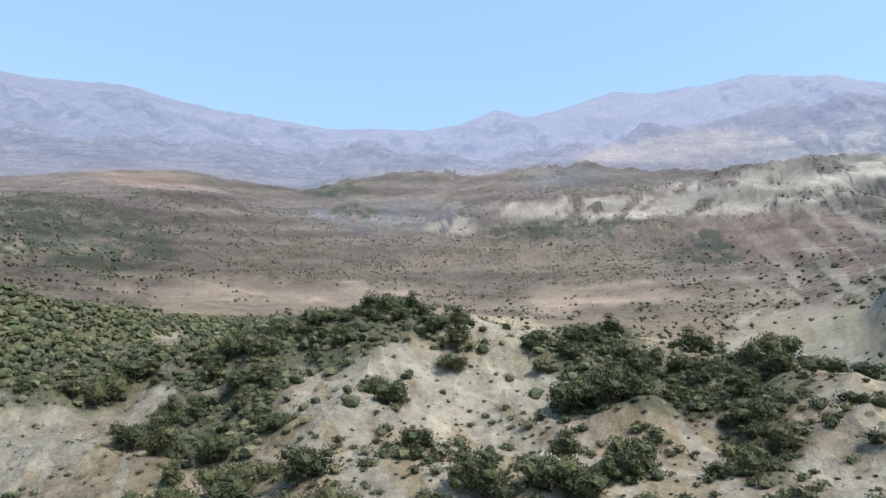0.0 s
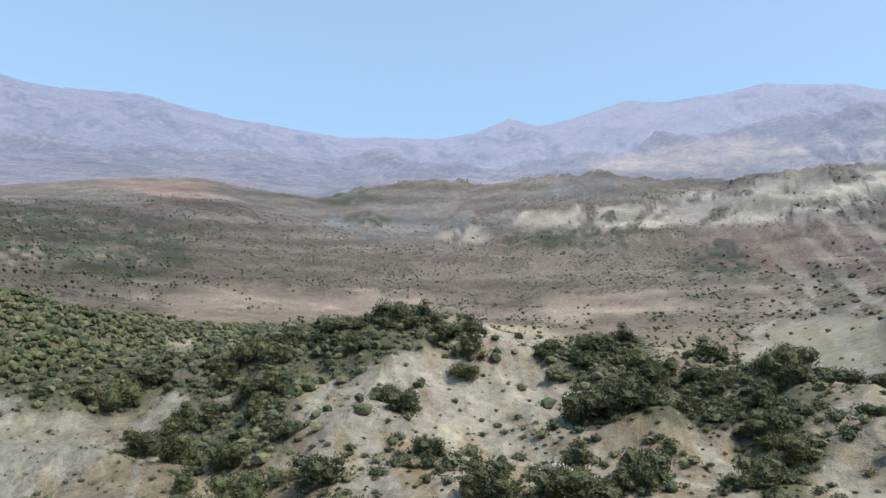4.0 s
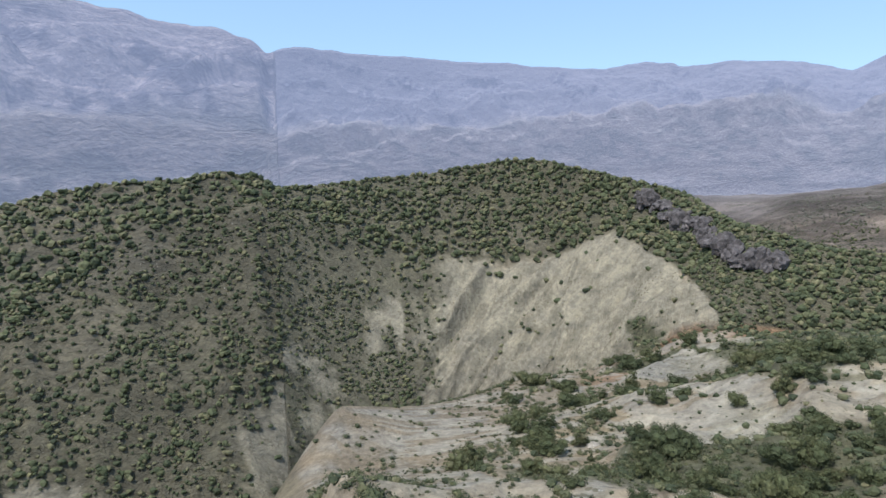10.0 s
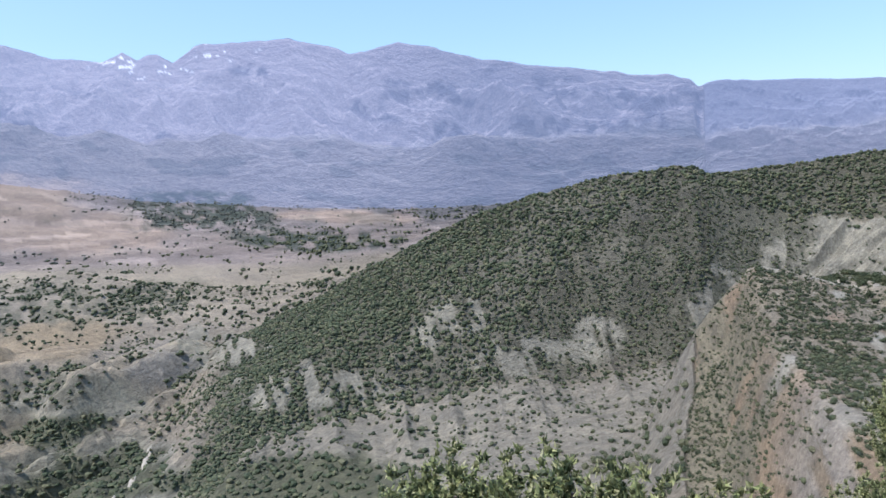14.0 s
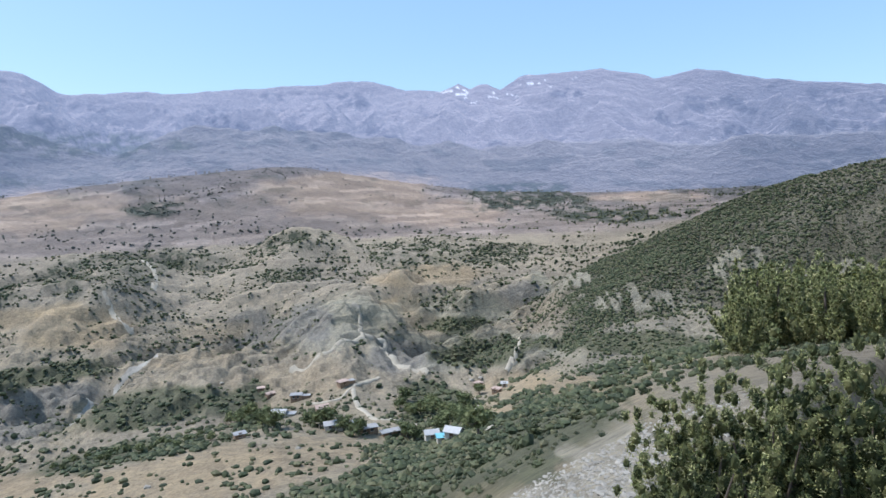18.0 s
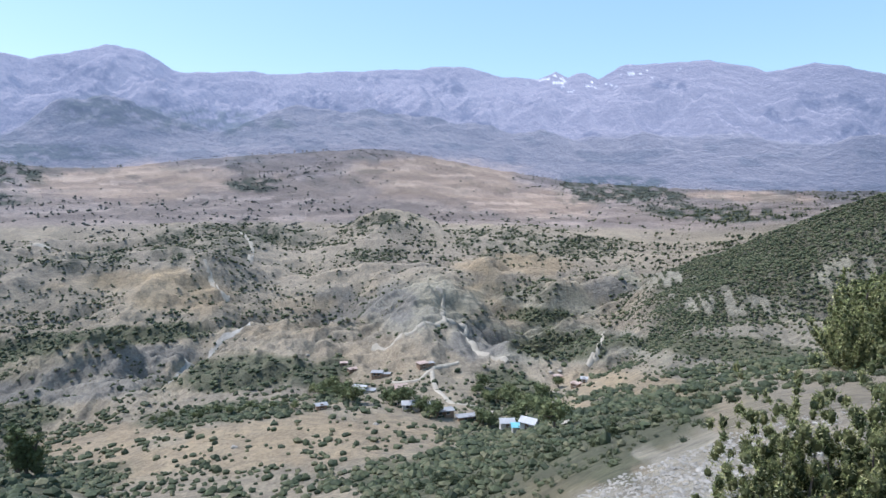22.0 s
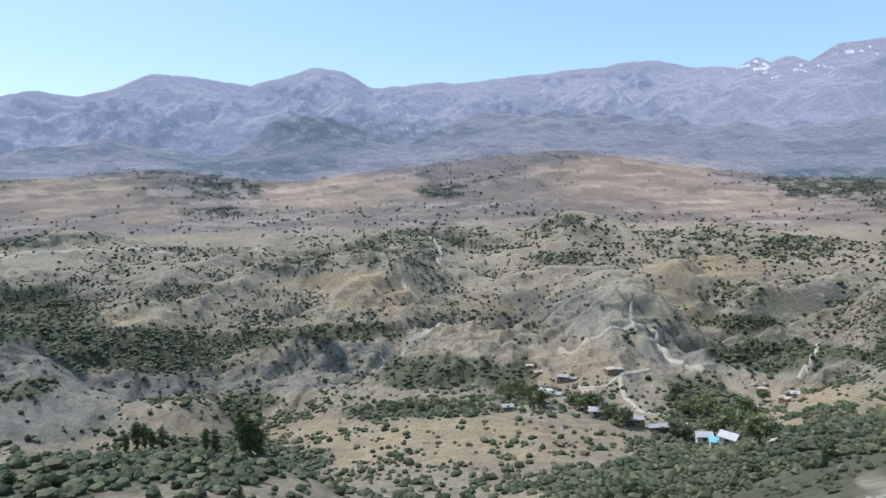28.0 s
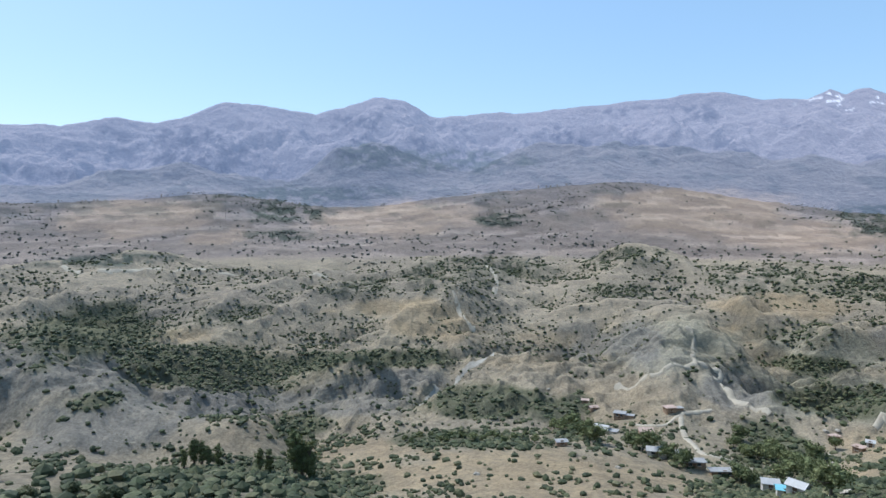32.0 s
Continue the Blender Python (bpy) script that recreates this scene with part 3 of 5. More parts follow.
def grid(cut, rows, heads, cx, cy):
    R = lines_at(cut, heads)[0]
    rings = []
    for i, n in enumerate(rows):
        for u in np.arange(n) / n:
            rings.append(R[i] ** (1 - u) * R[i + 1] ** u)
    rings.append(R[-1])
    r = np.array(rings)
    a = np.radians(heads)[None]
    return cx + r * np.sin(a), cy + r * np.cos(a)


def sheet(X, flip, start):
    n, m = X.shape
    i = (np.arange(n - 1)[:, None] * m + np.arange(m - 1)[None]).ravel() + start
    q = np.stack([i, i + 1, i + m + 1, i + m], 1)
    return q[:, ::-1] if flip else q


# ---- what covers it: patches by heading and angle of sight, with their half widths ----
EAST_MARL = [(-33.7, -23.6, 8.0, 9.5), (-17.4, -33.0, 7.8, 3.4), (1.1, -30.4, 6.2, 4.0), (-15.8, -11.0, 5.2, 5.0), (-6.4, -0.6, 3.8, 3.0), (51.7, -6.0, 6.2, 4.0), (49.6, -6.6, 3.8, 3.1), (88.6, -3.1, 4.4, 1.8), (92.4, -3.7, 4.0, 1.8), (114.4, 0.5, 5.2, 1.9), (60.4, -1.4, 4.2,
    1.4), (63.8, -0.8, 3.6, 1.7)]
EAST_ORANGE = [(38.8, -7.8, 4.6, 3.6), (41.6, -5.0, 2.8, 1.8), (46.8, -11.1, 5.0, 1.6)]
EAST_TAN = [(81.8, -10.1, 17.6, 3.9), (85.4, -10.8, 16.2, 3.1), (62.2, -9.2, 7.6, 1.6)]
EAST_PALE = [(126.4, -5.7, 13.0, 6.0), (137.0, -3.5, 6.6, 5.6), (79.9, -1.6, 4.0, 1.2), (90.8, 0.4, 3.2, 1.1), (85.7, 1.8, 5.2, 1.1), (63.2, -4.8,
    3.4, 2.8)]
EAST_SCRUB = [(71.0, -0.1, 6.6, 2.6), (79.1, 1.9, 5.4, 1.9), (97.6, -1.6, 4.6, 2.7), (104.3, -3.5, 9.0, 2.3), (109.4, -7.4, 3.2, 3.1), (43.8, -8.4,
    1.8, 2.5), (75.4, -0.1, 4.0, 2.0), (55.5, -2.1, 7.6, 2.9), (67.6, -1.5, 4.4, 3.7), (66.1, -6.7, 4.8, 2.8), (43.5, -9.0, 2.2, 2.2), (30.9, -8.3,
    5.0, 1.8), (26.7, -6.5, 2.8, 1.8)]
EAST_WOODS = [(51.4, 8.4, 10.2, 1.8), (56.0, 6.8, 5.8, 1.9), (136.3, 5.9, 4.0, 4.6), (124.9, 1.3, 4.2, 2.0), (106.5, 7.1, 2.8, 1.5), (74.6, 12.8, 3.0,
    0.7), (94.9, 9.6, 6.2, 0.9), (76.8, 10.9, 1.8, 0.6), (139.2, 3.6, 2.8, 2.0), (116.7, 0.6, 2.8, 1.2)]
EAST_BLUFF = [(97.7, 11.1, 8.4, 1.0), (110.0, 11.6, 7.4, 1.5), (117.4, 12.5, 4.4, 1.1), (122.3, 8.3, 2.0, 3.0), (127.2, 10.8, 2.6, 2.0), (85.3, 9.6,
    2.6, 0.6), (113.5, 0.7, 5.6, 1.9), (128.5, 7.9, 1.6, 2.7), (119.6, 2.9, 5.0, 1.4), (137.7, 5.4, 0.8, 2.5)]
EAST_RED = [(116.6, 7.0, 2.8, 1.7), (110.4, 8.0, 5.8, 1.9), (60.3, 12.5, 4.0, 0.7)]
EAST_BUFF = [(70.5, 3.7, 12.6, 1.4), (46.1, 6.4, 5.2, 0.9), (105.2, 15.6, 7.4, 1.2), (98.7, 3.9, 5.8, 0.9), (94.6, 3.5, 3.4, 1.1), (68.7, 2.8, 7.8,
    1.2), (75.2, 2.5, 4.0, 0.8)]
EAST_SLATE = [(95.7, 13.8, 3.8, 0.9), (136.0, 13.7, 5.0, 0.9), (123.4, 10.2, 1.8, 1.4), (80.7, 10.5, 7.4, 1.3)]
WEST_GREY = [(-129.3, -16.5, 5.6, 2.2), (-109.4, -16.5, 6.0, 1.5), (-105.9, -15.3, 4.4, 0.9), (-85.3, -11.8, 2.0, 1.9), (-120.4, -16.3, 5.2, 1.3),
    (-78.0, -15.1, 2.6, 1.3), (-66.9, -10.0, 2.0, 1.2), (-90.0, -11.9, 2.8, 1.4)]
WEST_MARL = [(-35.5, -6.3, 1.7, 1.9), (-41.7, -7.8, 1.3, 1.1), (-33.5, -7.7, 1.2, 0.7), (-30.7, -7.6, 1.1, 0.9), (-46.1, -9.4, 2.4, 0.6), (-57.4, -10.6, 4.8, 1.0), (-49.2, -7.0, 1.5, 0.9), (-51.2, -8.0, 0.8, 1.0), (-63.3, -8.9, 2.9, 0.6), (-44.5, -8.7, 3.0, 0.6), (-35.1, -11.2, 2.2, 0.6), (-71.6, -14.7, 9.2, 1.6), (-82.5, -11.7, 4.6, 2.1), (-71.9, -11.4, 4.0, 1.2), (-83.8, -12.4, 4.0, 1.7), (-72.8, -15.3, 2.0, 1.2), (-65.5, -9.0, 2.0, 1.2)]
WEST_TAN = [(-95.1, -22.8, 16.4, 1.9), (-102.8, -10.5, 4.0, 1.6), (-75.5, -10.7, 5.8, 0.8), (-69.6, -20.6, 4.6, 1.6), (-74.9, -8.3, 5.4, 1.0),
    (-106.6, -9.1, 4.8, 0.8), (-65.9, -17.8, 6.2, 1.2), (-110.0, -21.0, 5.8, 1.3), (-123.8, -10.6, 2.4, 0.5)]
WEST_OCHRE = [(-118.4, -18.9, 4.0, 1.5), (-88.1, -17.0, 5.6, 1.8), (-95.6, -20.1, 3.0, 0.6), (-87.7, -16.5, 5.4, 1.6), (-95.0, -13.8, 3.6, 0.7),
    (-93.0, -11.9, 3.6, 0.8), (-56.9, -18.4, 1.2, 1.0), (-59.1, -20.0, 1.8, 1.1), (-63.7, -24.0, 1.4, 0.9), (-22.7, -17.9, 2.4, 2.4)]
WEST_PALE = [(-58.5, -23.9, 4.2, 3.0), (-65.6, -27.2, 3.6, 1.3), (-59.0, -24.5, 4.4, 1.9), (-47.6, -24.1, 7.6, 3.2)]
WEST_SCRUB = [(-129.9, -9.8, 4.8, 2.3), (-122.3, -13.2, 6.0, 1.6), (-97.0, -17.2, 7.4, 1.3), (-126.2, -22.0, 13.8, 1.5), (-100.1, -20.1, 6.6, 0.8),
    (-70.5, -14.9, 4.2, 1.3), (-113.5, -13.4, 3.8, 0.8), (-80.9, -26.3, 8.8, 1.8), (-70.7, -23.1, 9.0, 2.7), (-63.8, -20.4, 4.6, 2.3), (-73.4, -12.7,
    3.0, 0.7), (-56.7, -14.2, 7.4, 0.9), (-74.9, -18.8, 3.0, 1.7), (-105.8, -13.4, 6.4, 0.7), (-114.2, -18.6, 2.4, 0.9), (-114.0, -23.6, 5.6, 1.3),
    (-74.3, -24.5, 8.2, 1.2), (-98.4, -17.9, 4.4, 0.8), (-129.9, -14.8, 2.2, 0.6)]
WEST_KNOB = [(-86.2, -5.0, 3.2, 0.9), (-76.0, -6.5, 4.6, 1.4), (-100.7, -6.4, 5.6, 1.6), (-94.8, -6.1, 2.8, 0.9), (-87.6, -7.6, 2.8, 0.6), (-68.9,
    -6.7, 3.4, 1.1), (-73.4, -10.4, 3.6, 0.6), (-73.0, -11.0, 2.4, 0.5), (-109.4, -7.5, 3.8, 0.8), (-119.9, -9.2, 3.4, 0.9)]
WEST_FIELD = [(-81.2, -1.0, 6.8, 1.8), (-105.4, -1.4, 8.8, 1.6), (-126.7, -1.2, 6.6, 1.4), (-73.6, -2.9, 5.8, 1.2), (-57.3, -2.1, 5.0, 0.4), (-120.8,
    -2.8, 2.4, 0.5)]
WEST_WOODS = [(-97.2, -1.7, 2.4, 0.6), (-115.1, -0.7, 3.6, 1.1), (-102.3, 3.3, 7.2, 0.9), (-107.5, 3.8, 2.8, 1.0), (-115.6, -2.8, 2.6, 0.5), (-128.7,
    -4.3, 4.4, 0.5), (-58.5, -3.5, 5.6, 0.6), (-66.3, -2.2, 5.6, 0.9), (-111.9, 0.6, 7.6, 0.7), (-67.2, -1.3, 4.2, 0.7)]
TONES = {
    "marl": ((0.285, 0.268, 0.205), 0.12), "orange": ((0.315, 0.21, 0.13), 0.5), "tan": ((0.315, 0.255, 0.17), 0.14),
    "pale": ((0.34, 0.31, 0.24), 0.32), "dry": ((0.265, 0.222, 0.15), 0.55), "scrub": ((0.118, 0.12, 0.078), 1.0), "woods": ((0.085, 0.10, 0.085), 0.7),
    "bluff": ((0.34, 0.325, 0.295), 0.05), "red": ((0.235, 0.188, 0.17), 0.35), "buff": ((0.285, 0.243, 0.205), 0.15),
    "slate": ((0.15, 0.16, 0.175), 0.2), "knob": ((0.17, 0.16, 0.12), 0.95), "field": ((0.36, 0.29, 0.235), 0.06),
    "ochre": ((0.295, 0.248, 0.175), 0.2), "grey": ((0.205, 0.195, 0.17), 0.28),
}
WEST_PATCHES = [("field", WEST_FIELD), ("woods", WEST_WOODS), ("tan", WEST_TAN), ("marl", WEST_MARL), ("grey", WEST_GREY), ("ochre", WEST_OCHRE),
                ("knob", WEST_KNOB), ("scrub", WEST_SCRUB), ("pale", WEST_PALE)]
EAST_PATCHES = [("buff", EAST_BUFF), ("red", EAST_RED), ("slate", EAST_SLATE), ("bluff", EAST_BLUFF), ("woods", EAST_WOODS),
                ("dry", EAST_TAN), ("pale", EAST_PALE), ("marl", EAST_MARL), ("orange", EAST_ORANGE), ("scrub", EAST_SCRUB)]


def lay(tone, cover, w, kind):
    c, v = TONES[kind]
    return tone * (1 - w[:, None]) + np.array(c) * w[:, None], cover * (1 - w) + v * w


def dress(x, y, z, west, az, r, k):
    """Soil tone with painted distance haze, share of scrub and strength of the haze glow at points of the ground."""
    el = np.degrees(np.arctan2(z + np.where(west, 0, SINK), r))
    n1, n2 = fbm(az / 2.2, el / 1.1, 4, 61), fbm(az / 2.2 + 40, el / 1.1, 4, 67)
    tone = np.empty((len(x), 3))
    tone[:] = (0.282, 0.246, 0.182)
    cover = np.full(len(x), 0.47)
    W, E = west, ~west

    def region(mask, kind_tone, c):
        nonlocal tone, cover
        tone = tone * (1 - mask[:, None]) + np.array(kind_tone) * mask[:, None]
        cover = cover * (1 - mask) + c * mask

    region(W * smooth(8.2, 9, k), (0.285, 0.25, 0.192), 0.45)
    # farther western bands go greyer and bluer: haze painted into the tone
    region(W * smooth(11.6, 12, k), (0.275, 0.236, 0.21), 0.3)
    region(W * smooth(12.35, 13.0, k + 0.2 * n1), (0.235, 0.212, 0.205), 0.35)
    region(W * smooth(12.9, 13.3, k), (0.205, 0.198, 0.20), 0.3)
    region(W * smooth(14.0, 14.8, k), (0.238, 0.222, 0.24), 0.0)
    region(W * smooth(-64.5, -62, az) * smooth(5.7 , 6.2, k + 0.25 * n1) * smooth(9.0, 8.2, k), (0.135, 0.128, 0.092), 1.0)
    region(W * smooth(-110, -118, az) * smooth(6.75, 7.0, k + 0.2 * n1) * smooth(8.3, 7.9, k), (0.16, 0.15, 0.105), 0.95)
    region(W * smooth(-116, -122, az) * smooth(5.9, 6.1, k) * smooth(6.85, 6.65, k + 0.15 * n2), (0.20, 0.188, 0.16), 0.25)
    region(W * smooth(-66, -60, az) * smooth(3.2, 4, k) * smooth(6.2, 5.7, k), (0.245, 0.225, 0.175), 0.72)
    region(W * smooth(-54, -48, az) * smooth(1.9, 2.2, k) * smooth(4.2, 3.6, k), (0.25, 0.215, 0.155), 0.52)
    region(W * smooth(-90, -80, az) * smooth(1.6, 2.2, k) * smooth(4.0, 3.2, k) * smooth(-52, -60, az), (0.17, 0.155, 0.10), 0.95)
    region(E * smooth(3.6, 2.8, k), (0.265, 0.228, 0.165), 0.5)
    region(E * smooth(3.0, 2.7, k) * smooth(122, 132, az), (0.30, 0.262, 0.195), 0.5)
    region(E * smooth(3.9, 4.0, k + 0.12 * n1) * smooth(7.2, 5.8, k) * smooth(72, 64, az), (0.125, 0.12, 0.085), 1.0)
    region(E * smooth(3.6, 3.2, k) * smooth(2, -10, az), (0.23, 0.21, 0.16), 0.65)
    region(E * smooth(3.0, 3.3, k) * smooth(3.6, 4.4, az + 40) * smooth(0, -12, az), (0.115, 0.11, 0.08), 1.0)
    region(E * smooth(-5, -11, az + 3 * n1) * smooth(2.6, 2.9, k) * smooth(7.2, 5.8, k), (0.135, 0.13, 0.095), 1.0)
    back = E & ((az < -60) | (az > 142))
    region(back * 1.0, (0.21, 0.185, 0.13), 0.85)
    region(back * smooth(0.22, 0.4, fbm(x / 16, y / 16, 4, 101)), (0.275, 0.21, 0.145), 0.5)
    region(back * smooth(0.3, 0.45, fbm(x / 22 + 9, y / 22, 4, 103)), (0.33, 0.31, 0.25), 0.25)
    region(E * smooth(2.0, 1.7, k), (0.24, 0.205, 0.15), 0.7)
    region(E * smooth(4.1, 4.3, k) * smooth(6.2, 5.4, k) * smooth(117, 121, az), (0.13, 0.135, 0.105), 0.75)
    region(E * smooth(4.1, 4.3, k) * smooth(6.2, 5.4, k) * smooth(102, 106, az) * smooth(121, 117, az), (0.245, 0.232, 0.195), 0.6)
    rimk = 3.98 + 0.05 * n1
    region(E * smooth(2.55, 2.8, k + 0.2 * n2) * smooth(rimk + 0.02, rimk - 0.02, k) * smooth(-11, -7, az + 3 * n1) * smooth(40, 37, az), TONES["marl"][0], 0.06)
    region(E * smooth(5.6, 6.6, k) * smooth(126, 118, az + 4 * n1), (0.165, 0.145, 0.13), 0.6)
    region(E * smooth(5.6, 6.6, k) * smooth(118, 126, az + 4 * n1), (0.135, 0.138, 0.115), 0.7)
    # eastern plain and mountains turn bluer with distance, as painted haze
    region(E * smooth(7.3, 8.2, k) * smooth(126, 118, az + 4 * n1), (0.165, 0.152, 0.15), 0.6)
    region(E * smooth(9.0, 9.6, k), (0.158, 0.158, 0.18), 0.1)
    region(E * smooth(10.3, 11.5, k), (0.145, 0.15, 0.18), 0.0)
    # lower northern slopes lightened: haze and the sunlight they lack painted in
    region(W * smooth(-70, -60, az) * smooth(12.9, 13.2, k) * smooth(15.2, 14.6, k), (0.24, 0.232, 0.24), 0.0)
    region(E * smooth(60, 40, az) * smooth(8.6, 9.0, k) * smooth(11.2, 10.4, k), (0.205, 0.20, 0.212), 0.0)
    gaps = fbm(x / 46 + y / 130, y / 46, 4, 97) + 0.5 * fbm(az / 5, k * 4.5, 3, 99)
    gaps = smooth(0.26, 0.5, gaps) * np.where(W, smooth(-62, -58, az) * smooth(5.6, 6, k) * smooth(8.6, 8, k), smooth(3.0, 3.4, k) * smooth(5.6, 5.2, k) * smooth(60, 40, az))
    region(gaps * 0.5 * (cover > 0.5), (0.2, 0.185, 0.14), 0.55)
    for half, patches in ((W, WEST_PATCHES), (E, EAST_PATCHES)):
        for kind, rows in patches:
            for a0, e0, ra, re in rows:
                m = half & (np.abs(az - a0) < 1.7 * ra) & (np.abs(el - e0) < 1.7 * re)
                if not m.any():
                    continue
                d = np.hypot((az[m] - a0) / ra, (el[m] - e0) / re) + 0.45 * n1[m] + 0.2 * n2[m]
                w = smooth(1.25, 0.7, d)
                if kind in ("woods", "slate", "knob"):
                    w = w * smooth(-0.42, 0.12, fbm(az[m] / 0.7, el[m] / 0.28, 4, 71))
                if kind == "bluff":
                    w = w * smooth(-0.02, 0.16, fbm((az[m] - 1.1 * el[m]) / 1.4, el[m] / 1.6, 5, 73, True) + 0.06)
                if kind == "bluff":
                    w = w * (1 - 0.6 * smooth(118, 124, az[m]))
                if kind == "grey":
                    w = w * 0.85
                if kind == "marl" and a0 > -66 and half is W or a0 < 5 and half is E:
                    w = w * smooth(-0.3, 0.12, fbm((az[m] + 0.35 * el[m]) / (0.5 if half is W else 2.4), el[m] / (1.6 if half is W else 7.0), 4, 131))
                if kind in ("buff", "red", "ochre", "orange", "tan", "pale"):
                    w = w * (0.72 + 0.28 * smooth(-0.3, 0.3, n2[m]))
                if e0 < 8 and kind in ("scrub", "tan", "marl", "ochre", "orange", "pale", "knob"):
                    w = w * np.where(half is W, k[m] < (8.1 if a0 > -64 else 12.2), k[m] < (4.9 if a0 < 20 else 6.5))
                tone[m], cover[m] = lay(tone[m], cover[m], w, kind)
    # beds of the bare marl, some darker
    lie = fbm((0.95 * az - el) / 2.2 + 0.5 * n2, (az + el) / 8, 5, 87, True)
    marl = np.where(E, smooth(2.5, 2.8, k) * smooth(4.0, 3.9, k) * smooth(-13, -9, az) * smooth(42, 38, az), 0)
    tone = tone * (1 - marl * (0.24 * smooth(0.3, 0.45, lie) + 0.12 - 0.16 * smooth(2.8, 3.9, k)))[:, None]
    cover = cover + 0.16 * marl * smooth(0.2, 0.4, lie)
    # the far side of the near eastern ridge: scrub with patches of orange and grey soil
    lee = np.where(E, smooth(108, 118, az) * smooth(3.0, 3.15, k) * smooth(4.3, 4.1, k), 0)
    region(lee, (0.235, 0.205, 0.15), 0.78)
    region(lee * smooth(0.15, 0.35, fbm(x / 11, y / 11, 4, 101)), (0.255, 0.20, 0.142), 0.6)
    region(lee * smooth(0.3, 0.45, fbm(x / 13 + 9, y / 13, 4, 103)), (0.32, 0.30, 0.24), 0.25)
    # brushy slope with tawny soil behind the spur
    rear = np.where(E, np.maximum(np.maximum(smooth(140, 145, az), smooth(128, 136, az) * smooth(110, 140, r) * smooth(-1.5, -3.0, el)), smooth(-60, -66, az)), 0)
    region(rear, (0.20, 0.178, 0.122), 0.9)
    region(rear * smooth(0.08, 0.24, fbm(x / 19, y / 19, 4, 101)), (0.272, 0.207, 0.136), 0.6)
    # pale ledges and tawny soil on the near slopes
    near_e = np.where(E, smooth(3.1, 2.9, k) * smooth(34, 40, az) * smooth(144, 140, az), 0)
    ledge = fbm((x + 0.5 * y) / 9, (y - 0.5 * x) / 2.6, 5, 117, True) + 0.35 * fbm(x / 14, y / 14, 3, 119)
    near_e = near_e * (cover < 0.72)
    region(near_e * 0.7 * smooth(0.2, 0.36, ledge), (0.34, 0.325, 0.27), 0.25)
    region(near_e * 0.5 * smooth(0.2, 0.45, fbm(x / 10 + 7, y / 10, 4, 121)), (0.27, 0.215, 0.14), 0.5)
    # slanting white beds across the dark eastern slope
    bed = fbm((1.3 * az + el) / 2.3 + 0.3 * n1, (el - 0.7 * az) / 9, 4, 85, True)
    bed = np.where(E, smooth(4.05, 4.3, k) * smooth(10.0, 9.4, k) * smooth(106, 116, az + 3 * n2), 0) * smooth(0.32, 0.42, bed)
    region(0.6 * bed, (0.335, 0.32, 0.28), 0.1)
    # dark cliffs and woods on the mountains
    crag_w = np.where(W, smooth(14.2, 15.0, k) * smooth(16, 15.8, k), 0.7 * smooth(10, 11.2, k) * smooth(12, 11.8, k))
    crag_w = crag_w * smooth(0.12, 0.36, fbm((az + 0.9 * el) / 3.0, el / 1.3, 6, 93) + 0.25 * fbm(az / 9, el / 5, 2, 95)) * smooth(-0.28, 0.12, fbm((az - 0.6 * el) / 0.55, el / 0.5, 5, 94))
    tone = tone * (1 - 0.55 * crag_w[:, None] * np.array([1.0, 0.92, 0.78]))
    # woods on the foothills
    wood = np.where(W, smooth(12.3, 12.8, k) * smooth(15.0, 14.4, k), 0.8 * smooth(8.6, 9.4, k) * smooth(11.0, 10.4, k))
    wood = wood * smooth(0.05, 0.3, fbm((az + el) / 1.7, el / 0.55, 5, 113) + 0.35 * fbm(az / 7, el / 2, 2, 115))
    tone = tone * (1 - wood[:, None] * np.array([0.3, 0.25, 0.23]))
    # old snow in the high hollows
    snow = np.where(W, smooth(15.65, 15.85, k) * smooth(0.47, 0.56, fbm(az / 0.6, el / 0.3, 4, 91)) * smooth(-75, -72, az) * smooth(-60, -65, az), 0)
    tone = tone * (1 - snow[:, None]) + 0.72 * snow[:, None]
    # more scrub in the gullies, less on the ridges; tone paler on ridges and spurs
    gul = gully(x, y)
    tone = tone * np.where(W, 1 + 0.006 * spurs(x, y), 1)[:, None]
    mid = np.where(W, smooth(5.0, 6.0, k) * smooth(12.2, 11.6, k) * smooth(-58, -66, az), 0)
    cover = np.clip(cover - 0.55 * mid * gul, 0, 1)
    tone = tone * (1 + 0.16 * mid * gul)[:, None]
    # tilled parcels on the plain
    ca, sb = (x * 0.8 + y * 0.6) / 70 + 0.6 * vnoise(x / 160, y / 160, 9), (y * 0.8 - x * 0.6) / 130 + 0.5 * vnoise(x / 190, y / 190, 10)
    plot = hash2(np.floor(ca), np.floor(sb), 5)
    plain = np.where(W, smooth(11.7, 12.1, k) * smooth(13.1, 12.8, k), 0.35 * smooth(6.6, 7, k) * smooth(9, 8.4, k))
    tone = tone * (1 + plain * (0.45 * plot ** 3 - 0.14))[:, None]
    strata = np.where(E, smooth(6.0, 6.8, k) * smooth(9.6, 9, k), 0) * fbm(az / 9, el / 0.55, 4, 83)
    tone = tone * (1 + 0.5 * strata)[:, None]
    # emission strength of the painted haze, stronger farther out
    haze_glow = np.where(W, 0.19 + 0.08 * smooth(13.6, 15.5, k), 0.17 + 0.10 * smooth(9.0, 11.7, k) + 0.05 * smooth(20, 60, az))
    return tone, cover, haze_glow


west_heads = np.concatenate([np.arange(-216, -146, 2.0), np.linspace(-146, -34.5, 990)])
east_heads = np.concatenate([np.linspace(-37.5, 142, 1210), [144.0]])
XW, YW = grid(CUT_W, WEST_ROWS, west_heads, 0.0, 0.0)
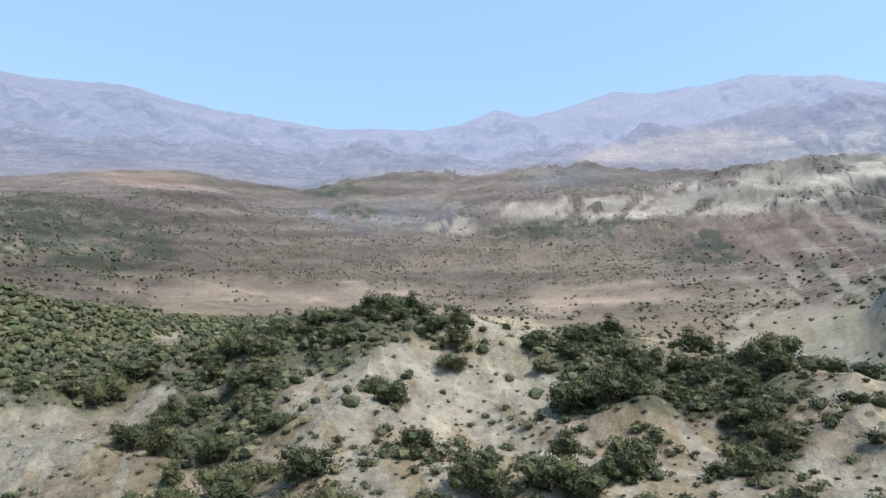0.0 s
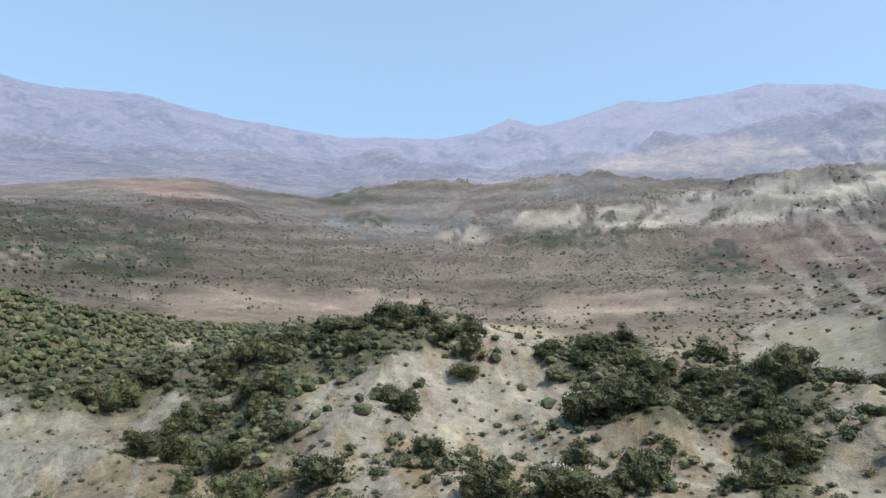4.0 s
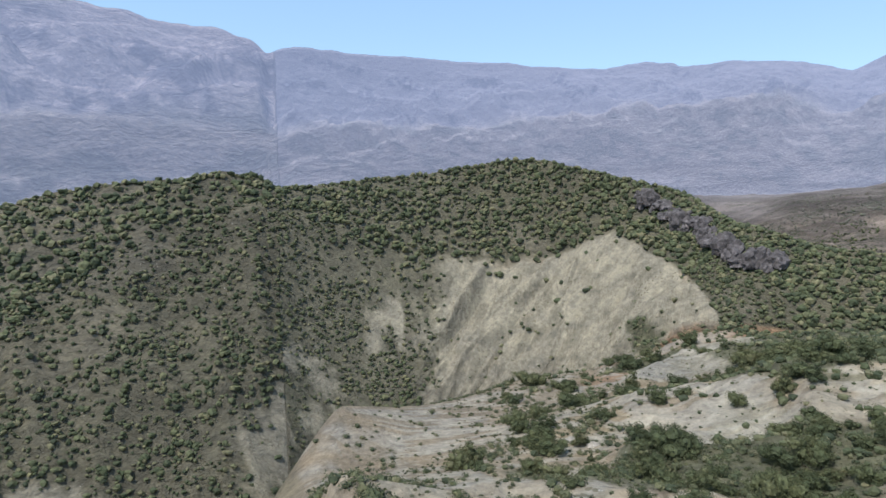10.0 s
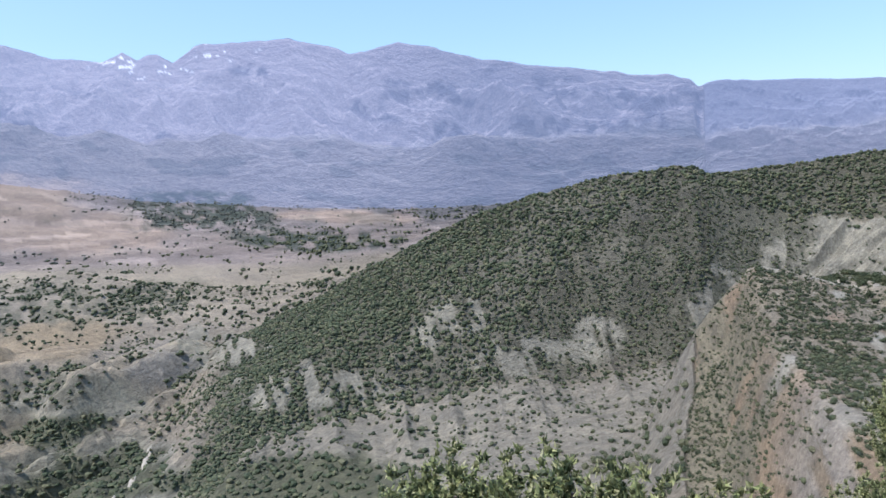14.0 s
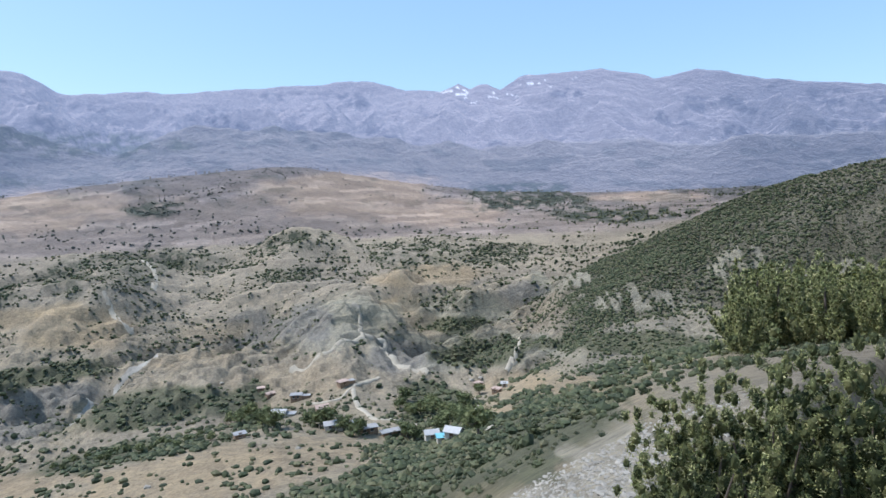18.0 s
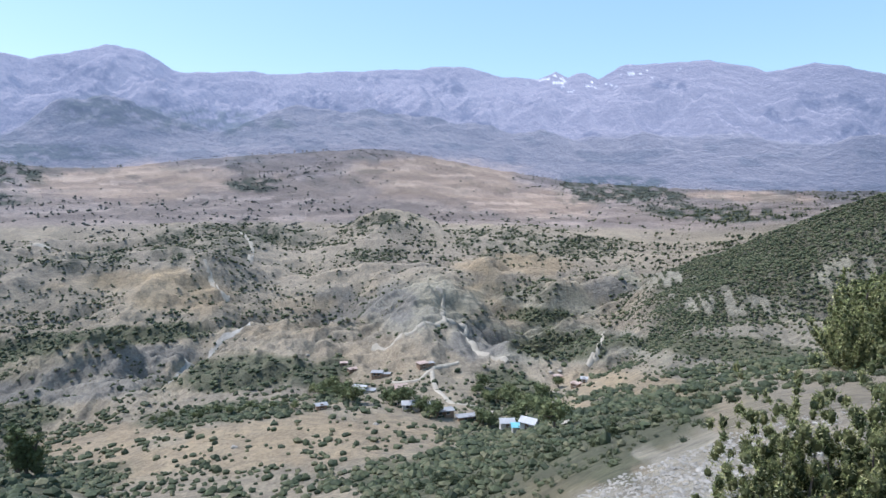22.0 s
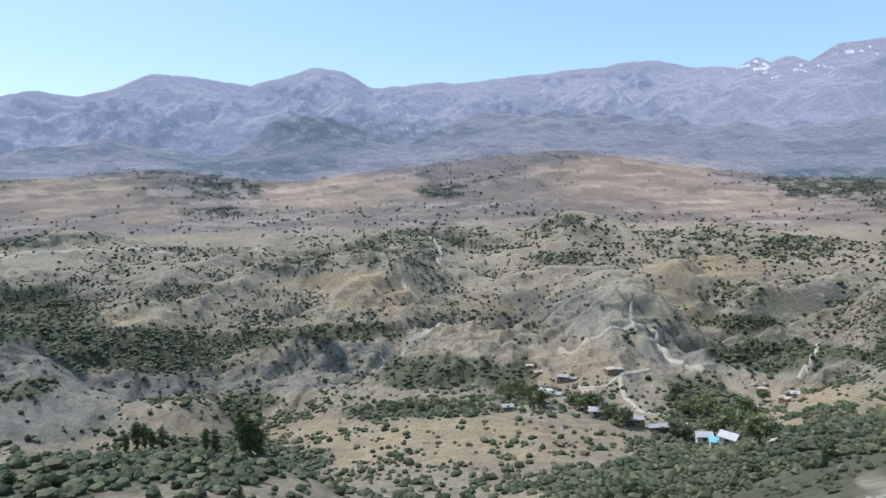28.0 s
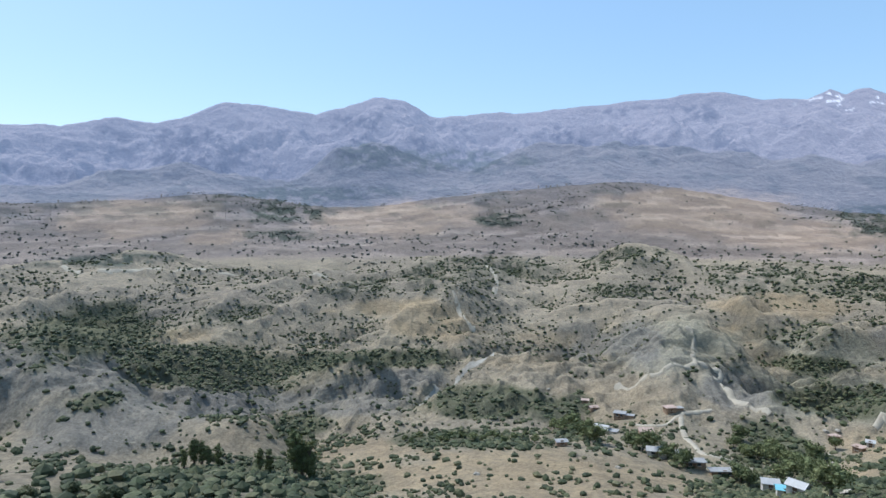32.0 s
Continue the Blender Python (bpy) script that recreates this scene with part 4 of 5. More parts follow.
XE, YE = grid(CUT_E, EAST_ROWS, east_heads, FX, FY)
gx, gy = np.concatenate([XW.ravel(), XE.ravel()]), np.concatenate([YW.ravel(), YE.ravel()])
gz, gwest, gaz, gr, gk, gox, goy, gq = land(gx, gy)
quads = np.concatenate([sheet(XW, True, 0), sheet(XE, True, XW.size)])
drop = np.where(gwest, 0, SINK)
goz = (gz + drop) / gq - drop
g_tone, g_cover, g_haze_glow = dress(gox, goy, goz, gwest, gaz, gr, gk)


def fast_mesh(name, co, faces, flat=False):
    me = bpy.data.meshes.new(name)
    me.vertices.add(len(co))
    me.vertices.foreach_set("co", np.ascontiguousarray(co, np.float32).ravel())
    me.loops.add(faces.size)
    me.loops.foreach_set("vertex_index", np.ascontiguousarray(faces, np.int32).ravel())
    me.polygons.add(len(faces))
    me.polygons.foreach_set("loop_start", np.arange(0, faces.size, faces.shape[1], dtype=np.int32))
    me.polygons.foreach_set("use_smooth", np.full(len(faces), not flat))
    me.update(calc_edges=True)
    return me


def land_object(name, picked, material, label):
    used, inv = np.unique(quads[picked], return_inverse=True)
    me = fast_mesh(name, np.stack([gx, gy, gz], 1)[used], inv.reshape(-1, 4))
    rgba = np.concatenate([g_tone[used], np.ones((len(used), 1))], 1)
    me.attributes.new("tone", "FLOAT_COLOR", "POINT").data.foreach_set("color", np.ascontiguousarray(rgba, np.float32).ravel())
    tuft = np.where(gwest[used], smooth(650, 1000, gr[used]), smooth(240, 420, gr[used]))
    me.attributes.new("cover", "FLOAT", "POINT").data.foreach_set("value", np.ascontiguousarray(g_cover[used] * tuft, np.float32))
    me.attributes.new("haze_glow", "FLOAT", "POINT").data.foreach_set("value", np.ascontiguousarray(g_haze_glow[used], np.float32))
    me.attributes.new("near", "FLOAT", "POINT").data.foreach_set("value", np.ascontiguousarray(gq[used], np.float32))
    me.attributes.new("spot", "FLOAT_VECTOR", "POINT").data.foreach_set("vector", np.ascontiguousarray(np.stack([gox, goy, goz], 1)[used], np.float32).ravel())
    me.materials.append(material)
    return tagged(new(name, me), label, name.replace("_", " "), kind="structure")


q_far = np.where(gwest[quads[:, 0]], gk[quads[:, 0]] >= 13.0, gk[quads[:, 0]] >= 9.0)
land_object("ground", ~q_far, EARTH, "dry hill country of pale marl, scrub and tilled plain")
land_object("backdrop", q_far, FAR_ROCK, "range of bare mountains, tinted blue-grey by painted haze, with snow flecks")

# ---- helpers for things ----


def part(name, bm, material, parent=None, label="", smooth_faces=False):
    me = bpy.data.meshes.new(name)
    bm.to_mesh(me)
    bm.free()
    if smooth_faces:
        me.polygons.foreach_set("use_smooth", np.ones(len(me.polygons), bool))
    me.materials.append(material)
    ob = new(name, me)
    if parent is not None:
        ob.parent = parent
    if label:
        ob["label"] = label
    return ob


def height(x, y):
    return float(land([x], [y])[0][0])


def spot(az, el, r0=100.0, r1=1200.0, west=True):
    """Where the ground lies along a heading, at an angle of sight."""
    r = np.geomspace(r0, r1, 900)
    a = radians(az)
    ox, oy = (0.0, 0.0) if west else (FX, FY)
    x, y = ox + r * math.sin(a), oy + r * math.cos(a)
    e = np.degrees(np.arctan2(land(x, y)[0] + (0 if west else SINK), r))
    i = np.argmax(e >= el) if (e >= el).any() else int(np.argmax(e))
    return float(x[i]), float(y[i]), height(x[i], y[i]), float(r[i])


def box(bm, x0, x1, y0, y1, z0, z1):
    vs = [bm.verts.new((x, y, z)) for z in (z0, z1) for x, y in ((x0, y0), (x1, y0), (x1, y1), (x0, y1))]
    for f in ((3, 2, 1, 0), (4, 5, 6, 7), (0, 1, 5, 4), (1, 2, 6, 5), (2, 3, 7, 6), (3, 0, 4, 7)):
        bm.faces.new([vs[i] for i in f])


def tube(bm, points, radii, sides=6):
    rings = []
    for i, (p, rad) in enumerate(zip(points, radii)):
        q = points[min(i + 1, len(points) - 1)] - points[max(i - 1, 0)]
        q = q.normalized() if q.length > 1e-6 else Vector((0, 0, 1))
        s = q.orthogonal().normalized()
        u = q.cross(s)
        rings.append([bm.verts.new(p + rad * (math.cos(2 * math.pi * j / sides) * s + math.sin(2 * math.pi * j / sides) * u)) for j in range(sides)])
    for a, b in zip(rings, rings[1:]):
        for j in range(sides):
            bm.faces.new((a[j], a[(j + 1) % sides], b[(j + 1) % sides], b[j]))
    bm.faces.new(rings[-1])


# ---- tracks, road and stream bed ----


def ribbon(name, sight, width, material, label, lift=0.3):
    pts = [Vector(spot(a, e)[:3]) for a, e in sight]
    line = []
    for i in range(len(pts) - 1):
        p0, p1, p2, p3 = pts[max(i - 1, 0)], pts[i], pts[i + 1], pts[min(i + 2, len(pts) - 1)]
        n = max(4, int((p2 - p1).length / 2.5))
        for j in range(n):
            u = j / n
            line.append(0.5 * (2 * p1 + (p2 - p0) * u + (2 * p0 - 5 * p1 + 4 * p2 - p3) * u * u + (3 * p1 - p0 - 3 * p2 + p3) * u ** 3))
    line.append(pts[-1])
    flat, edge = [], []
    for i, p in enumerate(line):
        d = line[min(i + 1, len(line) - 1)] - line[max(i - 1, 0)]
        s = Vector((d.y, -d.x, 0)).normalized() if d.length > 1e-6 else Vector((1, 0, 0))
        w = 0.62 * width * min(1.0, float(land([p.x], [p.y])[7][0])) * (0.5 + 0.16 * noise.noise(Vector((i * 0.23, width, 1.7))))
        for f in (-1.15, -0.8, 0, 0.8, 1.15):
            q = p + s * w * f
            flat.append((q.x, q.y))
            edge.append(lift if abs(f) < 1 else -0.4)
    flat = np.array(flat)
    lay_of = land(flat[:, 0], flat[:, 1])
    hs = lay_of[0] + np.array(edge) * np.minimum(lay_of[7], 1)
    bm = bmesh.new()
    vs = [bm.verts.new((*q, h)) for q, h in zip(flat, hs)]
    rows = [vs[i:i + 5] for i in range(0, len(vs), 5)]
    for a, b in zip(rows, rows[1:]):
        for j in range(4):
            bm.faces.new((a[j], a[j + 1], b[j + 1], b[j]))
    ob = part(name, bm, material, None, "", True)
    return tagged(ob, label, name.replace("_", " "), kind="structure")


ribbon("track", [(-87.3, -15.44), (-84.4, -14.46), (-81.4, -13.6), (-79.1, -13.72), (-79.4, -14.39), (-78.4, -15.26), (-77.5, -16.12), (-75.4, -16.67)],
       4.2, TRACK, "pale dust track winding down a bare spur")
ribbon("track", [(-81.8, -10.43), (-81.1, -11.5), (-81.2, -12.75), (-80.9, -13.42)], 3.6, TRACK, "faint dust path along the crest of a bare ridge")
ribbon("track", [(-67.3, -13.82), (-67.6, -14.92), (-68.0, -15.74), (-68.5, -16.57)], 3.2, TRACK, "pale gravel track cut through green scrub")
ribbon("track", [(-82.0, -17.35), (-81.9, -18.43), (-81.1, -19.47), (-80.0, -20.19), (-77.4, -20.66), (-73.9, -20.95), (-71.3, -21.92)],
       3.4, TRACK, "dusty lane passing the village houses")
ribbon("track", [(-86.2, -18.48), (-83.9, -18.38), (-82.1, -17.49), (-81.0, -17.14), (-79.7, -16.77)], 3.0, TRACK, "dusty lane climbing out of the village")
ribbon("track", [(-71.4, -18.93), (-71.1, -19.85), (-70.1, -21.42)], 3.0, TRACK, "narrow dust lane down to the stream")
ribbon("track", [(-99.1, -5.46), (-97.9, -5.98), (-97.3, -7.2), (-97.6, -8.17)], 8.0, TRACK, "white track zigzagging up a scrubby hill")
ribbon("track", [(-101.1, -7.85), (-100.7, -9.31), (-99.7, -10.79), (-99.2, -11.28)], 5.0, TRACK, "thin dust track on a dry hillside")
ribbon("stream_bed", [(-97.6, -13.3), (-99.1, -14.1), (-100.6, -15.32), (-102.6, -16.19), (-104.6, -17.5)], 9.0, STREAM, "dry stream bed of pale grey gravel")
ribbon("road", [(-131.9, -4.6), (-128.5, -5.23), (-120.7, -5.77), (-111.9, -6.48)], 9.0, TRACK, "pale road along the far valley floor")

# ---- houses of the village ----


def house(w, d, h, rise, wall, roof_material, label, windows=2, annex=False):
    base = new("house")
    bm = bmesh.new()
    box(bm, -w / 2, w / 2, -d / 2, d / 2, -1.5, h)
    top = [bm.verts.new(v) for v in ((-w / 2 + 0.01, -d / 2, h), (-w / 2 + 0.01, d / 2, h), (-w / 2 + 0.01, 0, h + rise),
                                     (w / 2 - 0.01, -d / 2, h), (w / 2 - 0.01, d / 2, h), (w / 2 - 0.01, 0, h + rise))]
    if rise > 0.05:
        bm.faces.new((top[0], top[2], top[1]))
        bm.faces.new((top[3], top[4], top[5]))
    part("wall", bm, wall, base)
    bm = bmesh.new()
    o, th = 0.4, 0.12
    if rise > 0.3:
        for s in (-1, 1):
            a = [(-w / 2 - o, 0, h + rise + th), (w / 2 + o, 0, h + rise + th), (w / 2 + o, s * (d / 2 + o), h - rise * o / d * 2 + th), (-w / 2 - o, s * (d / 2 + o), h - rise * o / d * 2 + th)]
            up = [bm.verts.new(v) for v in a]
            dn = [bm.verts.new((x, y, z - th)) for x, y, z in a]
            bm.faces.new(up if s < 0 else up[::-1])
            bm.faces.new(dn[::-1] if s < 0 else dn)
            for i in range(4):
                bm.faces.new((up[i], up[(i + 1) % 4], dn[(i + 1) % 4], dn[i]))
    else:
        box(bm, -w / 2 - o, w / 2 + o, -d / 2 - o, d / 2 + o, h + 0.01, h + 0.24)
    bmesh.ops.recalc_face_normals(bm, faces=bm.faces)
    part("roof", bm, roof_material, base)
    for s in (-1, 1):
        for i in range(windows):
            cx = -w / 2 + w * (i + 0.75) / (windows + 0.5)
            bm = bmesh.new()
            y = s * d / 2
            box(bm, cx - 0.5, cx + 0.5, min(y, y + s * 0.05), max(y, y + s * 0.05), h * 0.42, h * 0.42 + 1.0)
            win = part("window", bm, DARK, base)
            bm = bmesh.new()
            box(bm, cx - 0.62, cx + 0.62, min(y, y + s * 0.12), max(y, y + s * 0.12), h * 0.42 - 0.1, h * 0.42)
            part("sill", bm, PLASTER, win)
    bm = bmesh.new()
    box(bm, -0.5, 0.5, -d / 2 - 0.06, -d / 2 + 0.02, 0, 2.0)
    part("door", bm, DOORWOOD, base)
    if annex:
        bm = bmesh.new()
        box(bm, w / 2 + 0.02, w / 2 + 3.2, -d / 2 + 0.5, d / 2 - 0.5, -1.5, h * 0.75)
        part("lean_to", bm, wall, base)
        bm = bmesh.new()
        box(bm, w / 2 + 0.02, w / 2 + 3.5, -d / 2 + 0.2, d / 2 - 0.2, h * 0.75 + 0.01, h * 0.75 + 0.15)
        part("lean_to_roof", bm, GREYTIN, base)
    return tagged(base, label, "house", "houses of the village")


HOUSES = [
    ((-84.8, -19.25), (5.6, 4.4, 2.6, 0.9), MUDBRICK, TILE, "mud-walled house with a pinkish pitched roof", 12, False),
    ((-88.4, -19.3), (6.4, 4.6, 2.8, 1.1), PLASTER, TIN, "plastered house with a white tin roof among trees", -20, True),
    ((-83.9, -20.7), (7.0, 4.2, 2.6, 0.9), PLASTER, TIN, "long low house with a bright tin roof", 5, True),
    ((-81.0, -21.2), (8.0, 3.6, 2.2, 0.0), MUDBRICK, GREYTIN, "low shed with a flat weathered roof", 18, False),
    ((-78.7, -21.6), (9.5, 3.2, 2.1, 0.0), MUDBRICK, GREYTIN, "very long low barn with a flat grey roof", 20, False),
    ((-75.3, -22.0), (5.0, 4.2, 2.6, 1.0), PLASTER, TIN, "white house with a hipped tin roof at the village end", 10, True),
    ((-73.3, -22.0), (4.8, 4.0, 2.6, 1.0), PLASTER, TIN, "white house with a pale tin roof by the stream", -25, False),
    ((-74.2, -22.3), (4.6, 3.4, 2.2, 0.5), PLASTER, CYAN, "small house with a cyan painted roof", 8, False),
    ((-68.7, -17.95), (2.8, 2.4, 2.2, 0.6), PLASTER, TIN, "tiny hut with a pale roof on the slope", 0, False),
    ((-82.9, -17.3), (5.0, 4.0, 2.4, 0.0), MUDBRICK, TILE, "old mud-brick house with a flat earth roof", 30, True),
    ((-86.9, -18.0), (5.4, 3.8, 2.4, 0.0), MUDBRICK, GREYTIN, "brown mud-brick house with a dark front", -10, True),
    ((-89.1, -17.6), (4.2, 3.2, 2.2, 0.5), MUDBRICK, TILE, "small ruined-looking mud house on the hillside", 25, False),
    ((-89.8, -17.1), (3.6, 3.0, 2.2, 0.0), MUDBRICK, TILE, "small flat-roofed mud hut", 0, False),
    ((-91.8, -20.5), (4.0, 3.0, 2.1, 0.4), MUDBRICK, GREYTIN, "grey-roofed shed under village trees", 15, False),
    ((-71.0, -17.9), (3.6, 3.0, 2.1, 0.0), MUDBRICK, TILE, "broken mud hut beside the lane", 40, False),
    ((-69.4, -18.4), (3.6, 3.0, 2.0, 0.0), MUDBRICK, TILE, "low reddish mud hut on the bank", -30, False),
]
for (az, el), size, wall, roof_m, label, turn, annex in HOUSES:
    x, y, z, r = spot(az, el)
    size = [0.76 * v for v in size]
    house(*size, wall, roof_m, label, 2 if size[0] > 4 else 1, annex).matrix_basis = pose(x, y, z + 0.2, 0, 0, -az + turn)

# ---- plants: leaf masses ----
rng = np.random.default_rng(7)


def leaf_mass(centres, radii, count, size, squash=0.8, seed=1, tall=1.0):
    """Small leaf blades on and in a set of lumps; one mesh."""
    g = np.random.default_rng(seed)
    pick = g.choice(len(centres), count, p=np.array(radii) ** 2 / np.sum(np.array(radii) ** 2))
    d = g.normal(size=(count, 3))
    d /= np.linalg.norm(d, axis=1)[:, None]
    rad = np.array(radii)[pick] * (0.55 + 0.5 * g.random(count) ** 0.5)
    p = np.array(centres)[pick] + d * rad[:, None] * np.array([1, 1, squash])
    up = d * 0.8 + g.normal(size=(count, 3)) * 0.6 + np.array([0, 0, 0.35])
    up /= np.linalg.norm(up, axis=1)[:, None]
    side = np.cross(up, g.normal(size=(count, 3)))
    side /= np.linalg.norm(side, axis=1)[:, None]
    ln = size * (0.6 + 0.8 * g.random(count))[:, None]
    w = ln * 0.42
    a, b = p - up * ln * 0.4, p + up * ln * 0.9 * tall
    mid = p + np.cross(up, side) * ln * 0.16
    co = np.stack([a, mid + side * w, b, mid - side * w], 1).reshape(-1, 3)
    return co, np.arange(count * 4).reshape(-1, 4)


def lumps(g, n, spread, zmid, r0, r1):
    c = g.normal(size=(n, 3)) * np.array(spread) + np.array([0, 0, zmid])
    return c, r0 + (r1 - r0) * g.random(n)


ICO = bmesh.new()
bmesh.ops.create_icosphere(ICO, subdivisions=1, radius=1.0)
ICO_V, ICO_F = np.array([v.co[:] for v in ICO.verts]), np.array([[v.index for v in f.verts] for f in ICO.faces])
ICO.free()
ICO = bmesh.new()
bmesh.ops.create_icosphere(ICO, subdivisions=2, radius=1.0)
ICO2_V, ICO2_F = np.array([v.co[:] for v in ICO.verts]), np.array([[v.index for v in f.verts] for f in ICO.faces])
ICO.free()


def blobs(p, s, seed, fine=False, squash=0.78):
    """Many uneven low lumps at the points p, of half width s: co, faces."""
    g = np.random.default_rng(seed)
    V, F = (ICO2_V, ICO2_F) if fine else (ICO_V, ICO_F)
    n, m = len(p), len(V)
    k = (0.68 + 0.55 * g.random((n, m))) * (1 + 0.15 * (g.random((n, 1)) - 0.5))
    turn = g.random(n) * 6.28
    c, q = np.cos(turn)[:, None], np.sin(turn)[:, None]
    st = 0.8 + 0.5 * g.random((n, 1))
    X, Y = V[None, :, 0] * st, V[None, :, 1]
    co = np.stack([(X * c - Y * q) * k, (X * q + Y * c) * k, V[None, :, 2] * k * squash * (0.75 + 0.5 * g.random((n, 1)))], 2)
    co = co * np.asarray(s)[:, None, None] + p[:, None]
    return co.reshape(-1, 3), (F[None] + (np.arange(n) * m)[:, None, None]).reshape(-1, 3)


# ---- scrub over the land ----


def strew(r0, r1, per_m2, west, a0, a1, seed, other=False):
    g = np.random.default_rng(seed)
    n = int(radians(a1 - a0) * 0.5 * (r1 ** 2 - r0 ** 2) * per_m2)
    r = np.sqrt(r0 ** 2 + g.random(n) * (r1 ** 2 - r0 ** 2))
    a = np.radians(a0 + g.random(n) * (a1 - a0))
    d = stand(CUT_W if west else CUT_E, np.clip(np.degrees(a), -150, 150), r)
    x, y = (0 if west else FX) + d * np.sin(a), (0 if west else FY) + d * np.cos(a)
    z, w, az, rr, k, ox, oy, q = land(x, y)
    drop = np.where(w, 0, SINK)
    _, cover, _ = dress(ox, oy, (z + drop) / q - drop, w, az, rr, k)
    clump = cover + (0.38 + 0.4 * west) * fbm(ox / 17, oy / 17, 3, 77) * (1 - np.abs(2 * cover - 1))
    keep = (g.random(n) < np.clip(clump, 0.32 if seed == 7 else 0, 1) ** 1.35) & ((w == west) ^ other)
    return np.stack([x, y, z], 1)[keep], cover[keep], r[keep], g.random(keep.sum()), q[keep], np.stack([ox, oy], 1)[keep]


pts, half, near_q = [], [], []
for args, lo, hi in (((60, 180, 0.36, True, -146, -26, 1), 0.45, 1.2), ((180, 460, 0.25, True, -146, -26, 2), 0.45, 1.45), ((240, 470, 0.80, True, -66, -30, 18), 0.32, 0.78),
                     ((460, 800, 0.10, True, -146, -26, 3), 0.7, 1.7), ((800, 1130, 0.035, True, -146, -36, 4), 1.1, 2.5), ((1130, 3000, 0.007, True, -146, -36, 14), 1.6, 4.0), ((9, 175, 0.30, True, -70, 30, 15, True), 0.25, 0.85),
                     ((80, 260, 0.42, False, -75, 142, 5), 0.55, 1.35), ((45, 250, 0.30, False, 142, 232, 20), 0.35, 1.1), ((40, 380, 0.75, False, 131, 176, 21), 0.4, 1.25), ((700, 1700, 0.012, False, 30, 142, 16), 0.9, 2.4), ((260, 700, 0.028, False, 36, 142, 6), 0.7, 2.0),
                     ((8, 34, 0.14, False, -36, 142, 10), 0.3, 0.8), ((36, 84, 0.34, False, 62, 98, 22), 0.45, 1.1), ((28, 84, 1.5, False, -36, 142, 7), 0.10, 0.36), ((34, 100, 0.85, False, -60, 145, 9), 0.3, 1.0),
                     ((34, 60, 0.20, True, -146, -36, 8), 0.25, 0.6)):
    p, c, r, u, q, o = strew(*args)
    if args[6] == 7:
        u = u ** 1.6
    if args[6] in (6, 14, 16):
        row = fbm(o[:, 0] / 120 + 5, o[:, 1] / 60, 4, 111, True) + 0.9 * (c - 0.45)
        p, u, q = p[row > 0.12], u[row > 0.12], q[row > 0.12]
    if args[6] == 9:
        p, u, q = p[c > 0.3], u[c > 0.3], q[c > 0.3]
    if args[6] == 2:
        q = q * np.where(np.arctan2(p[:, 0], p[:, 1]) > radians(-65), 0.58, 1)
    pts.append(p)
    half.append((lo + (hi - lo) * u ** 1.9) * q)
    near_q.append(q)
pts, half, near_q = np.concatenate(pts), np.concatenate(half), np.concatenate(near_q)
pts[:, 2] += half * 0.30
on_way = np.clip(pts[:, 0] * AHEAD[0] + pts[:, 1] * AHEAD[1], 0, REACH)
away = np.hypot(pts[:, 0] - on_way * AHEAD[0], pts[:, 1] - on_way * AHEAD[1])
leafy = away < 62


def tufts(p, s, n, seed):
    """Leaf blades, n round each point."""
    g = np.random.default_rng(seed)
    m = len(p) * n
    d = g.normal(size=(m, 3))
    d /= np.linalg.norm(d, axis=1)[:, None]
    d[:, 2] = np.abs(d[:, 2]) * 0.9 - 0.15
    S = np.repeat(s, n)[:, None]
    q = np.repeat(p, n, 0) + d * S * (0.6 + 0.45 * g.random((m, 1))) * np.array([1.1, 1.1, 0.85])
    up = d + g.normal(size=(m, 3)) * 0.5
    up /= np.linalg.norm(up, axis=1)[:, None]
    sd = np.cross(up, g.normal(size=(m, 3)))
    sd /= np.linalg.norm(sd, axis=1)[:, None]
    ln = (0.03 + 0.16 * S) * (0.6 + 0.8 * g.random((m, 1)))
    co = np.stack([q - up * ln * 0.5, q + sd * ln * 0.45, q + up * ln * 0.7], 1).reshape(-1, 3)
    return co, np.arange(m * 3).reshape(-1, 3)


co0, f0 = tufts(pts[leafy], half[leafy], 24, 13)
core_at = leafy & (away >= 26)
co1, f1 = blobs(pts[core_at], half[core_at] * 0.66, 11)
co6, f6 = blobs(pts[away < 26], half[away < 26] * 0.5, 18, True)
rest = ~leafy
near = away < 26
co4, f4 = tufts(pts[near], half[near] * 0.85, 70, 16)
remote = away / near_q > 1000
co2, f2 = blobs(pts[rest & ~remote], half[rest & ~remote], 12)
big = rest & (half > 0.95 * near_q) & (away < 420)
g2 = np.random.default_rng(14)
more = pts[big] + (g2.random((big.sum(), 3)) - 0.5) * half[big][:, None] * np.array([1.7, 1.7, 0.5])
co3, f3 = blobs(more, half[big] * (0.4 + 0.4 * g2.random(big.sum())), 15)
cos, fs, base_i = [], [], 0
for c, f in ((co0, f0), (co1, f1), (co2, f2), (co3, f3), (co4, f4), (co6, f6)):
    cos.append(c)
    fs.append(f + base_i)
    base_i += len(c)
me = fast_mesh("scrub", np.concatenate(cos), np.concatenate(fs), True)
me.materials.append(SCRUB)
tagged(new("scrub", me), "low dark green scrub dotted over the hillsides", "scrub", kind="stuff")

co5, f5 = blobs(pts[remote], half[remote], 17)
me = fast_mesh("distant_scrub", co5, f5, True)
me.materials.append(HAZED_SCRUB)
tagged(new("distant_scrub", me), "shrubs in rows on the far plain, greyed by painted haze", "scrub", kind="stuff")

# ---- single bushes on the nearer slopes ----


